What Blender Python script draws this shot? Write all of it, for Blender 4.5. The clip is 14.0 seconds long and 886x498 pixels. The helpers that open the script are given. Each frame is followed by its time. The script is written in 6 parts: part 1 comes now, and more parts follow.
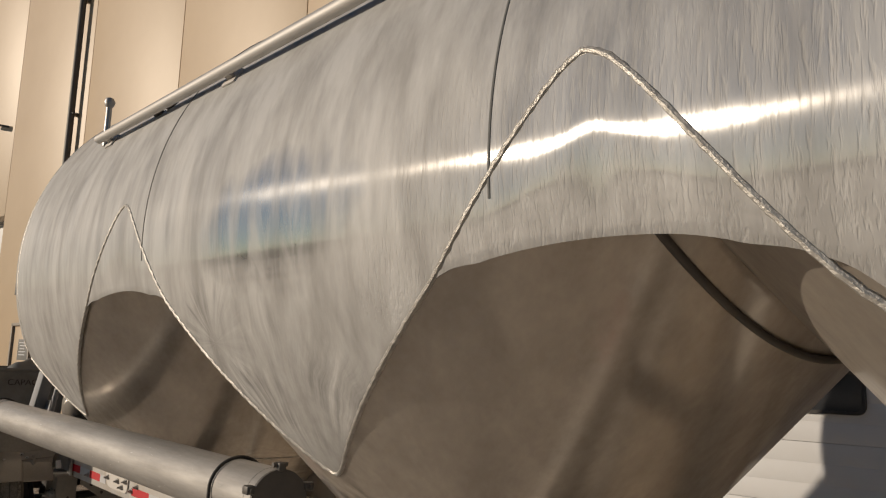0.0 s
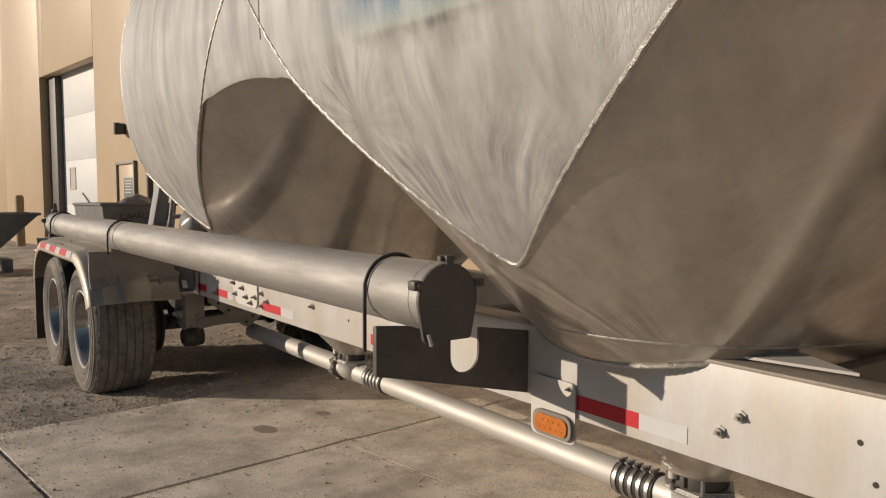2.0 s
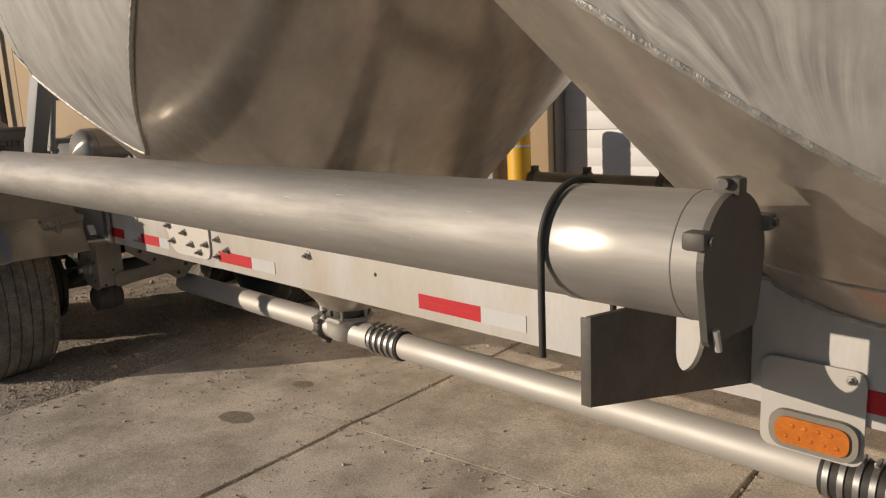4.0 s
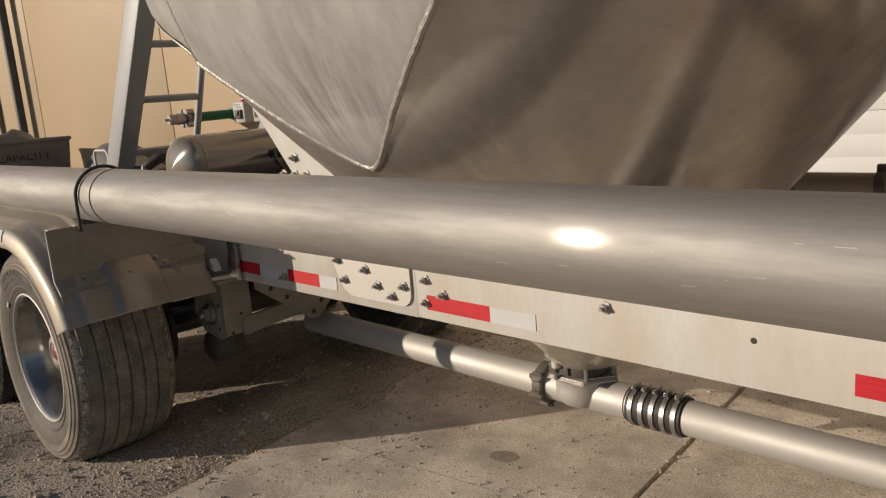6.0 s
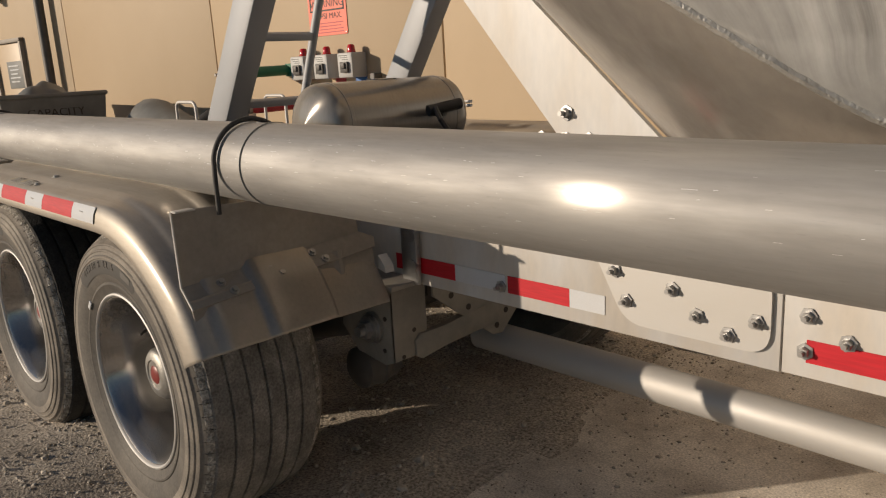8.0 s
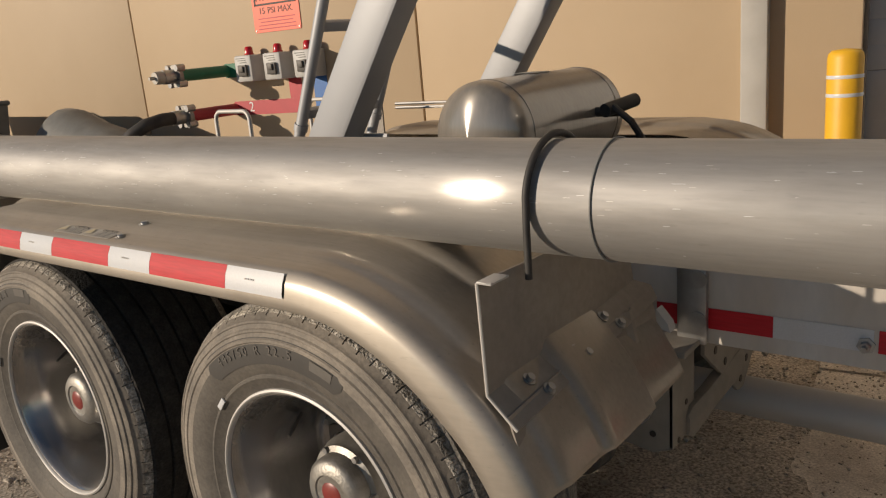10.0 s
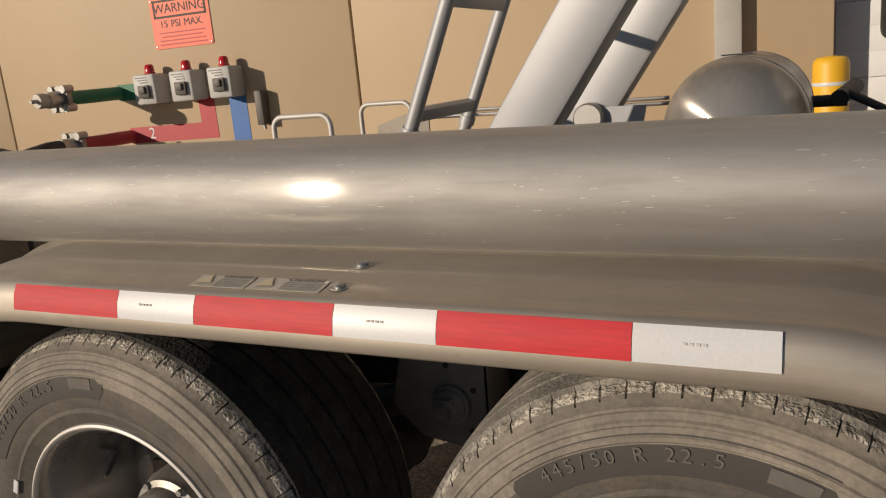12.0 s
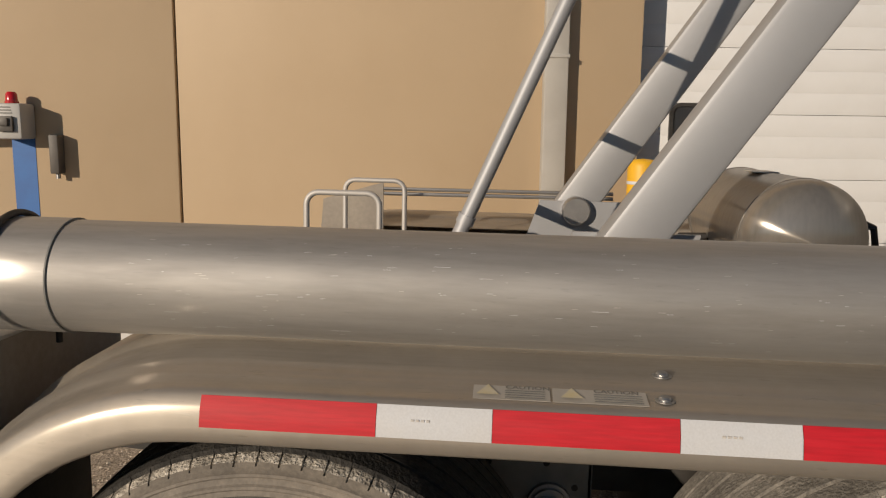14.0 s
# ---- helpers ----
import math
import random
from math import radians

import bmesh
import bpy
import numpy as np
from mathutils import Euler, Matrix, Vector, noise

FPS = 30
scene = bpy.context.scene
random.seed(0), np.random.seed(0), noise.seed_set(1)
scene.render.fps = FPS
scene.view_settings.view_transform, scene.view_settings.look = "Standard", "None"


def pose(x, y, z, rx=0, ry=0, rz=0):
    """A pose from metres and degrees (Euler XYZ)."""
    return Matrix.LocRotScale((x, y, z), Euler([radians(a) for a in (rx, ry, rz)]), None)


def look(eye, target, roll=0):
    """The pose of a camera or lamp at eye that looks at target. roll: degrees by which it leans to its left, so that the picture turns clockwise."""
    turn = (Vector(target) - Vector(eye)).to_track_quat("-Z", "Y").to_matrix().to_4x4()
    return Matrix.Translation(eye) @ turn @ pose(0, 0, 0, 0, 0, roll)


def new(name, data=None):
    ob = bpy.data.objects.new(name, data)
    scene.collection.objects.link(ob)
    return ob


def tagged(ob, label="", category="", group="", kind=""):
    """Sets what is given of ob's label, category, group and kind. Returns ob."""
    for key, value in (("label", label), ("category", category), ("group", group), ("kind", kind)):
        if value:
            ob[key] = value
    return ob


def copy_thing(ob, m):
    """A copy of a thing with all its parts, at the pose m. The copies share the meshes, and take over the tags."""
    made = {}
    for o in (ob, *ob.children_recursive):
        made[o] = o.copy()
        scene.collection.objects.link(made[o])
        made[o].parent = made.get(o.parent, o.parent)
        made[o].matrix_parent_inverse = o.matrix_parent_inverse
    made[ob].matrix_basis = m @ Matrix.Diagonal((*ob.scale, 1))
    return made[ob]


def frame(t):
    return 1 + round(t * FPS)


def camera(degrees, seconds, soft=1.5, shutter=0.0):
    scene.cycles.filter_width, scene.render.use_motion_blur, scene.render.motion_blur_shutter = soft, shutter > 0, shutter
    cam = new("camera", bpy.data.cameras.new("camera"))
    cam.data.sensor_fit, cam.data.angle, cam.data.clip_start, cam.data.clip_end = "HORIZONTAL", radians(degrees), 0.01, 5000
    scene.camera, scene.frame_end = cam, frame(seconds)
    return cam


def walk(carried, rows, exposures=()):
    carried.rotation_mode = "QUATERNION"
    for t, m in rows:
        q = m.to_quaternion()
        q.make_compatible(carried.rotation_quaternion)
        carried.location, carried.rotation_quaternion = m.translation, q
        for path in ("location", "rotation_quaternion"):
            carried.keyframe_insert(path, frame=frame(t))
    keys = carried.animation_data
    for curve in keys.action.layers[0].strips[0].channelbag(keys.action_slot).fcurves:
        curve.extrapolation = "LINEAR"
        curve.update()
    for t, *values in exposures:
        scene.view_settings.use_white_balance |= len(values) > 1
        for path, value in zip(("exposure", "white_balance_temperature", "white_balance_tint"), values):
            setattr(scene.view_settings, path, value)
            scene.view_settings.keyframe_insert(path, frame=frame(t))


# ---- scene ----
cam = camera(59.3, 14.0, 1.2)
PATH = [
    (0, (8.22, -1.188, 1.679), (6.738, 0.121, 1.981), 1.9),
    (0.5, (8.253, -1.129, 1.618), (6.673, 0.074, 1.859), 0.1),
    (1, (8.146, -1.032, 1.51), (6.516, 0.127, 1.481), -1.2),
    (1.5, (7.912, -1.134, 1.541), (6.284, 0.021, 1.412), -1.0),
    (2, (7.669, -1.122, 1.51), (6.047, 0.041, 1.378), -0.2),
    (2.5, (7.355, -1.04, 1.501), (5.763, 0.161, 1.346), -0.7),
    (2.7, (7.228, -1.065, 1.49), (5.682, 0.189, 1.295), -1.2),
    (4.8, (5.753, -0.876, 1.474), (4.353, 0.496, 1.082), -3.2),
    (5, (5.618, -0.877, 1.478), (4.202, 0.484, 1.099), -3.4),
    (5.5, (5.291, -0.984, 1.506), (3.872, 0.369, 1.112), -3.2),
    (6, (4.991, -0.951, 1.505), (3.582, 0.417, 1.127), -4.9),
    (6.5, (4.697, -0.884, 1.48), (3.293, 0.497, 1.129), -4.5),
    (7, (4.408, -0.937, 1.494), (3.063, 0.494, 1.117), -1.1),
    (7.5, (4.083, -0.858, 1.459), (2.691, 0.512, 1.031), -2.7),
    (7.7, (3.943, -0.823, 1.456), (2.519, 0.508, 1.011), -3.4),
    (9.8, (2.654, -0.964, 1.519), (1.438, 0.544, 1.021), -4.5),
    (10, (2.55, -0.978, 1.509), (1.352, 0.55, 1.028), -5.0),
    (10.5, (2.234, -0.944, 1.503), (0.946, 0.532, 1.096), -7.7),
    (11, (1.946, -1.009, 1.495), (0.714, 0.515, 1.093), -5.8),
    (11.5, (1.651, -1.026, 1.498), (0.556, 0.596, 1.084), -4.5),
    (12, (1.417, -0.961, 1.456), (0.553, 0.787, 1.015), -5.4),
    (12.5, (1.169, -1.072, 1.453), (0.667, 0.794, 0.938), -3.3),
    (13, (0.926, -1.045, 1.437), (0.464, 0.848, 0.988), -4.0),
    (13.5, (0.731, -1.067, 1.501), (0.414, 0.884, 1.197), -3.6),
    (14, (0.483, -1.138, 1.553), (0.32, 0.831, 1.241), 0.7),
]
walk(cam, [(t, look(eye, target, roll)) for t, eye, target, roll in PATH],
     [(0, -0.3), (0.5, -0.28), (1.0, -0.03), (1.5, 0.04), (2.5, 0.05), (5.0, -0.02), (5.5, 0.0), (7.0, 0.02), (10.0, 0.10), (11.5, 0.0), (12.9, 0.02), (13.4, -0.05), (14.0, -0.06)])

# ---- world, sun, exposure ----
SUN = Vector((-0.568, -0.790, 0.232)).normalized()
world = bpy.data.worlds.new("sky")
scene.world = world
world.use_nodes = True
wn = world.node_tree
sky = wn.nodes.new("ShaderNodeTexSky")
sky.sky_type = "NISHITA"
sky.sun_disc = False
sky.sun_elevation = math.asin(SUN.z)
sky.sun_rotation = math.atan2(SUN.x, SUN.y)
sky.air_density, sky.dust_density, sky.ozone_density = 0.85, 0.02, 1.8
wn.links.new(sky.outputs[0], wn.nodes["Background"].inputs[0])
wn.nodes["Background"].inputs[1].default_value = 0.058
sun_data = bpy.data.lights.new("sun", "SUN")
sun_data.energy, sun_data.angle, sun_data.color = 4.1, radians(0.55), (1.0, 0.83, 0.645)
sun = new("sun", sun_data)
sun.matrix_world = look((0, 0, 30), Vector((0, 0, 30)) - SUN)


# ---- materials ----
def material(name, base, rough=0.6, metal=0.0, second=None, scale=8.0, amount=0.5, bump=0.0, bump_scale=60.0,
             stretch=(1, 1, 1), rough_var=0.0, fine=0.0, island=0.0, coat=0.0, coat_rough=0.06):
    """Principled material: large noise between two colours, fine grain, bump and roughness variation, in object metres."""
    m = bpy.data.materials.new(name)
    m.use_nodes = True
    nt = m.node_tree
    p = nt.nodes["Principled BSDF"]
    p.inputs["Metallic"].default_value = metal
    p.inputs["Roughness"].default_value = rough
    p.inputs["Coat Weight"].default_value = coat
    p.inputs["Coat Roughness"].default_value = coat_rough
    tc = nt.nodes.new("ShaderNodeTexCoord")
    mp = nt.nodes.new("ShaderNodeMapping")
    mp.inputs["Scale"].default_value = stretch
    nt.links.new(tc.outputs["Object"], mp.inputs[0])
    big = nt.nodes.new("ShaderNodeTexNoise")
    big.inputs["Scale"].default_value = scale
    big.inputs["Detail"].default_value = 6
    big.inputs["Roughness"].default_value = 0.62
    nt.links.new(mp.outputs[0], big.inputs["Vector"])
    small = nt.nodes.new("ShaderNodeTexNoise")
    small.inputs["Scale"].default_value = bump_scale
    small.inputs["Detail"].default_value = 4
    nt.links.new(mp.outputs[0], small.inputs["Vector"])
    second = second or tuple(c * 0.75 for c in base)
    mix = nt.nodes.new("ShaderNodeMix")
    mix.data_type = "RGBA"
    mix.inputs["A"].default_value = (*base, 1)
    mix.inputs["B"].default_value = (*second, 1)
    ramp = nt.nodes.new("ShaderNodeMapRange")
    ramp.inputs["From Min"].default_value, ramp.inputs["From Max"].default_value = 0.38, 0.66
    ramp.inputs["To Max"].default_value = amount
    nt.links.new(big.outputs["Fac"], ramp.inputs["Value"])
    nt.links.new(ramp.outputs[0], mix.inputs["Factor"])
    last = mix.outputs["Result"]
    if fine or island:
        hsv = nt.nodes.new("ShaderNodeHueSaturation")
        val = nt.nodes.new("ShaderNodeMapRange")
        if island:
            info = nt.nodes.new("ShaderNodeObjectInfo")
            nt.links.new(info.outputs["Random"], val.inputs["Value"])
        else:
            nt.links.new(small.outputs["Fac"], val.inputs["Value"])
            val.inputs["From Min"].default_value, val.inputs["From Max"].default_value = 0.3, 0.7
        v = island or fine
        val.inputs["To Min"].default_value, val.inputs["To Max"].default_value = 1 - v, 1 + v
        nt.links.new(val.outputs[0], hsv.inputs["Value"])
        nt.links.new(last, hsv.inputs["Color"])
        last = hsv.outputs[0]
    nt.links.new(last, p.inputs["Base Color"])
    if rough_var:
        rr = nt.nodes.new("ShaderNodeMapRange")
        rr.inputs["From Min"].default_value, rr.inputs["From Max"].default_value = 0.3, 0.7
        rr.inputs["To Min"].default_value, rr.inputs["To Max"].default_value = max(rough - rough_var, 0.02), rough + rough_var
        nt.links.new(big.outputs["Fac"], rr.inputs["Value"])
        nt.links.new(rr.outputs[0], p.inputs["Roughness"])
    if bump:
        b = nt.nodes.new("ShaderNodeBump")
        b.inputs["Strength"].default_value = bump
        b.inputs["Distance"].default_value = 0.01
        nt.links.new(small.outputs["Fac"], b.inputs["Height"])
        nt.links.new(b.outputs[0], p.inputs["Normal"])
    return m


def brushed(name, base, second, gloss=0.3, soft_rough=0.7, sharp_rough=0.22, aniso=0.9, metal=0.9, grain=(30, 30, 0.8), marks=1.0, warp=0.004, polished=None, turn=0.25, rubs=(), smear=(1, 1, 0.6), axis="X", scored=None, wiped=None, flecks=0.0, faded=None):
    """Weathered aluminium sheet: a dull oxidised share and a brushed glossy share, mixed by grain, rub marks and patches."""
    m = material(name, base, soft_rough, metal, second, 1.7, 1.0, 0.0, 22, smear, 0.05)
    nt = m.node_tree
    dull = nt.nodes["Principled BSDF"]
    out = nt.nodes["Material Output"]
    glossy = nt.nodes.new("ShaderNodeBsdfPrincipled")
    glossy.inputs["Metallic"].default_value = 1.0
    glossy.inputs["Base Color"].default_value = (*(min(1, c * 1.35) for c in base), 1)
    glossy.inputs["Anisotropic"].default_value = aniso
    glossy.inputs["Anisotropic Rotation"].default_value = turn
    tang = nt.nodes.new("ShaderNodeTangent")
    tang.direction_type, tang.axis = "RADIAL", axis
    nt.links.new(tang.outputs[0], glossy.inputs["Tangent"])
    tc = nt.nodes.new("ShaderNodeTexCoord")

    def tex(stretch, scale, detail=5, distortion=0.0):
        mp = nt.nodes.new("ShaderNodeMapping")
        mp.inputs["Scale"].default_value = stretch
        nt.links.new(tc.outputs["Object"], mp.inputs[0])
        n = nt.nodes.new("ShaderNodeTexNoise")
        n.inputs["Scale"].default_value, n.inputs["Detail"].default_value = scale, detail
        n.inputs["Distortion"].default_value = distortion
        nt.links.new(mp.outputs[0], n.inputs["Vector"])
        return n.outputs["Fac"]

    def ranged(v, a, b, c, d):
        r = nt.nodes.new("ShaderNodeMapRange")
        for key, val in (("From Min", a), ("From Max", b), ("To Min", c), ("To Max", d)):
            r.inputs[key].default_value = val
        nt.links.new(v, r.inputs["Value"])
        return r.outputs[0]

    def calc_raw(op, a, b):
        return calc(op, a, b, False)

    def calc(op, a, b, clamp=True):
        c = nt.nodes.new("ShaderNodeMath")
        c.operation = op
        c.use_clamp = clamp
        for k, v in enumerate((a, b)):
            if isinstance(v, (int, float)):
                c.inputs[k].default_value = v
            else:
                nt.links.new(v, c.inputs[k])
        return c.outputs[0]

    lines = ranged(tex(grain, 3.0, 3), 0.35, 0.65, 1 - 0.30 * marks, 1 + 0.30 * marks)
    patch = ranged(tex((1, 1, 1), 1.3, 4, 1.5), 0.35, 0.65, 1 - 0.35 * marks, 1 + 0.35 * marks)
    swirl = ranged(tex((7, 7, 1.6), 1.6, 6, 1.2), 0.50, 0.70, 1.0, 1 - 0.40 * marks)
    share = calc("MULTIPLY", calc("MULTIPLY", calc("MULTIPLY", lines, gloss), patch), swirl)
    worn = None
    for cx, cz, reach, rays in rubs:
        # strokes of a polishing pad, fanned out round a point of the sheet
        place = nt.nodes.new("ShaderNodeSeparateXYZ")
        nt.links.new(tc.outputs["Object"], place.inputs[0])
        dx, dz = calc_raw("SUBTRACT", place.outputs[0], cx), calc_raw("SUBTRACT", place.outputs[2], cz)
        away = calc_raw("SQRT", calc_raw("ADD", calc_raw("MULTIPLY", dx, dx), calc_raw("MULTIPLY", dz, dz)), 0)
        bend = ranged(tex((1, 1, 1), 1.8, 3), 0.3, 0.7, -0.13, 0.13)
        fan = nt.nodes.new("ShaderNodeCombineXYZ")
        nt.links.new(calc_raw("MULTIPLY", calc_raw("ADD", calc_raw("ARCTAN2", dx, dz), calc_raw("MULTIPLY", bend, calc_raw("ADD", away, 0.2))), rays), fan.inputs[0])
        nt.links.new(calc_raw("MULTIPLY", away, 1.6), fan.inputs[1])
        strokes = nt.nodes.new("ShaderNodeTexNoise")
        strokes.inputs["Scale"].default_value, strokes.inputs["Detail"].default_value, strokes.inputs["Roughness"].default_value = 1.0, 6, 0.62
        nt.links.new(fan.outputs[0], strokes.inputs["Vector"])
        near = calc("MULTIPLY", ranged(away, reach, reach * 0.6, 0.0, 1.0), ranged(tex((1, 1, 1), 2.6, 4), 0.42, 0.58, 0.15, 1.0))
        share = calc("MULTIPLY", share, calc("SUBTRACT", 1.0, calc("MULTIPLY", near, ranged(strokes.outputs["Fac"], 0.45, 0.65, 0.0, 0.6))))
        both = calc_raw("MULTIPLY", near, ranged(strokes.outputs["Fac"], 0.34, 0.66, 0.34, -0.46))
        worn = both if worn is None else calc_raw("ADD", worn, both)
    if worn is not None:
        tone = nt.nodes.new("ShaderNodeHueSaturation")
        nt.links.new(dull.inputs["Base Color"].links[0].from_socket, tone.inputs["Color"])
        nt.links.new(calc_raw("ADD", worn, 1.0), tone.inputs["Value"])
        nt.links.new(tone.outputs[0], dull.inputs["Base Color"])
    rough = ranged(tex((1, 1, 1), 2.6, 4), 0.3, 0.7, sharp_rough * 0.85, sharp_rough * 1.2)
    if faded:
        # the rear sheets are clearer and less brushed than those further forward
        along = nt.nodes.new("ShaderNodeSeparateXYZ")
        nt.links.new(tc.outputs["Object"], along.inputs[0])
        front = ranged(calc_raw("ADD", along.outputs[0], ranged(tex((1, 1, 1), 1.8, 4), 0.3, 0.7, -0.2, 0.2)), faded[0], faded[0] + 0.35, 0.0, 1.0)
        share = calc("MULTIPLY", share, ranged(front, 0.0, 1.0, faded[1], 1.0))
        rough = calc("MULTIPLY", rough, ranged(front, 0.0, 1.0, 0.90, 1.0))
    if polished:
        # hand-polished lower sheets: clearer than the brushed rest
        sep = nt.nodes.new("ShaderNodeSeparateXYZ")
        nt.links.new(tc.outputs["Object"], sep.inputs[0])
        wob = ranged(tex((1, 1, 0.7), 2.2, 5, 1.0), 0.3, 0.7, -0.22, 0.22)
        px = calc("MULTIPLY", ranged(calc_raw("ADD", sep.outputs[0], wob), polished[0] - 0.12, polished[0] + 0.12, 1.0, 0.0),
                  ranged(calc_raw("ADD", sep.outputs[2], wob), polished[1] - 0.10, polished[1] + 0.16, 1.0, 0.0))
        px = calc("MULTIPLY", px, ranged(tex((6, 6, 1.5), 1.6, 7, 1.1), 0.36, 0.66, 0.14, 0.06))
        share = calc("MAXIMUM", share, px)
        rough = calc("SUBTRACT", rough, ranged(px, 0.0, 0.8, 0.0, 0.05))
    if flecks:
        # short scratches along the metal, some bright, some dull
        fl = tex((0.16, 1, 1), 150.0, 2)
        share = calc("ADD", share, ranged(fl, 0.66, 0.74, 0.0, flecks))
        share = calc("MULTIPLY", share, ranged(fl, 0.27, 0.35, 1.0 - flecks, 1.0))
    if wiped:
        # one oval stretch wiped to a clear shine
        (cx, cy, cz), (ex, ey, ez) = wiped
        ov = nt.nodes.new("ShaderNodeMapping")
        ov.inputs["Scale"].default_value = (1 / ex, 1 / ey, 1 / ez)
        ov.inputs["Location"].default_value = (-cx / ex, -cy / ey, -cz / ez)
        nt.links.new(tc.outputs["Object"], ov.inputs[0])
        ln = nt.nodes.new("ShaderNodeVectorMath")
        ln.operation = "LENGTH"
        nt.links.new(ov.outputs[0], ln.inputs[0])
        far = calc_raw("ADD", ln.outputs["Value"], ranged(tex((1, 1, 1), 2.6, 4), 0.3, 0.7, -0.22, 0.22))
        shine = calc("MULTIPLY", ranged(far, 1.12, 0.62, 0.0, 1.0), ranged(tex((6, 6, 1.0), 1.7, 6, 1.4), 0.35, 0.62, 0.78, 0.34))
        share = calc("MAXIMUM", share, shine)
    if scored:
        # short upright score marks in the sheet within a stretch of the tank
        sx = nt.nodes.new("ShaderNodeSeparateXYZ")
        nt.links.new(tc.outputs["Object"], sx.inputs[0])
        way = calc_raw("ADD", sx.outputs[0], ranged(tex((1, 1, 1), 2.0, 4), 0.3, 0.7, -0.3, 0.3))
        area = calc("MULTIPLY", ranged(way, scored[0], scored[0] + 0.25, 0.0, 1.0), ranged(sx.outputs[2], scored[1] + 0.12, scored[1] - 0.12, 0.0, 1.0))
        score = ranged(tex((9, 9, 1.0), 13.0, 2, 0.3), 0.50, 0.66, 0.0, 1.0)
        cut = calc("MULTIPLY", area, score)
        share = calc("MULTIPLY", share, calc("SUBTRACT", 1.0, calc("MULTIPLY", cut, 0.55)))
        notch = nt.nodes.new("ShaderNodeBump")
        notch.invert = True
        notch.inputs["Strength"].default_value, notch.inputs["Distance"].default_value = 0.5, 0.002
        nt.links.new(cut, notch.inputs["Height"])
        nt.links.new(notch.outputs[0], dull.inputs["Normal"])
    nt.links.new(rough, glossy.inputs["Roughness"])
    b = nt.nodes.new("ShaderNodeBump")
    b.inputs["Strength"].default_value, b.inputs["Distance"].default_value = 0.25, warp
    nt.links.new(tex((1, 1, 1), 3.2, 2), b.inputs["Height"])
    nt.links.new(b.outputs[0], glossy.inputs["Normal"])
    mix = nt.nodes.new("ShaderNodeMixShader")
    nt.links.new(share, mix.inputs[0])
    nt.links.new(dull.outputs[0], mix.inputs[1])
    nt.links.new(glossy.outputs[0], mix.inputs[2])
    nt.links.new(mix.outputs[0], out.inputs[0])
    return m


ALU = brushed("tank_aluminium", (0.468, 0.468, 0.463), (0.347, 0.343, 0.334), 0.26, 0.76, 0.115, 0.95, metal=0.35, smear=(5, 5, 0.9), polished=(6.6, 2.62), rubs=((5.93, 1.16, 0.86, 14.0), (5.55, 1.75, 0.30, 5.0), (3.40, 1.10, 0.6, 10.0)), scored=(6.45, 2.36), marks=0.8, faded=(6.75, 0.27), wiped=((6.02, 0.02, 2.13), (0.50, 0.40, 0.23)))
CONE_ALU = brushed("hopper_aluminium", (0.55, 0.51, 0.462), (0.43, 0.396, 0.356), 0.31, 0.60, 0.17, 0.45, metal=0.85, smear=(3.5, 3.5, 0.8), grain=(12, 12, 0.4), marks=0.4, warp=0.0015, rubs=((6.30, 0.98, 0.66, 9.0), (3.72, 0.98, 0.60, 9.0)))
TUBE_ALU = brushed("tube_aluminium", (0.405, 0.395, 0.38), (0.32, 0.31, 0.297), 0.085, 0.70, 0.145, 1.0, metal=0.86, smear=(1.2, 9, 9), grain=(2.0, 45, 45), marks=0.7, flecks=0.08, warp=0.0002, turn=0.0)
FENDER_ALU = brushed("fender_aluminium", (0.43, 0.395, 0.345), (0.33, 0.30, 0.26), 0.20, 0.66, 0.20, 0.4, flecks=0.12, grain=(1.2, 30, 30), marks=0.6, warp=0.001)
RIM_ALU = brushed("rim_aluminium", (0.36, 0.345, 0.33), (0.30, 0.285, 0.265), 0.70, 0.8, 0.20, 0.6, marks=0.25, warp=0.0005, axis="Y")
AIR_ALU = brushed("air_tank_aluminium", (0.33, 0.312, 0.288), (0.27, 0.256, 0.234), 0.40, 0.80, 0.16, 0.97, marks=0.25, warp=0.0005, axis="Y")
WELD = material("weld_bead_aluminium", (0.52, 0.505, 0.475), 0.5, 0.7, (0.34, 0.325, 0.30), 30, 0.8, 0.35, 180)
PAINT = material("white_frame_paint", (0.53, 0.535, 0.54), 0.45, 0.0, (0.45, 0.395, 0.325), 5.0, 0.7, 0.04, 80, (1, 1, 0.35), fine=0.05)
PIPE = material("pipe_aluminium", (0.50, 0.49, 0.475), 0.62, 0.5, (0.52, 0.50, 0.47), 5.0, 0.7, 0.02, 90, (0.6, 2, 2), 0.08)
HANGER = material("dusty_hanger_steel", (0.19, 0.175, 0.153), 0.7, 0.0, (0.27, 0.245, 0.21), 8.0, 0.8, 0.05, 70)
BRACKET = material("dark_bracket_paint", (0.085, 0.076, 0.068), 0.6, 0.0, (0.14, 0.125, 0.105), 8.0, 0.7, 0.05, 70, fine=0.1)
PLATE = material("dusty_bracket_plate", (0.235, 0.21, 0.182), 0.62, 0.1, (0.30, 0.268, 0.225), 5.0, 0.8, 0.05, 60, fine=0.08)
DARK = material("dark_painted_steel", (0.075, 0.07, 0.065), 0.55, 0.0, (0.13, 0.115, 0.10), 6.0, 0.6, 0.05, 60)
BLACK = material("black_rubber", (0.022, 0.021, 0.02), 0.6, 0.0, (0.06, 0.055, 0.05), 8.0, 0.6, 0.06, 80)
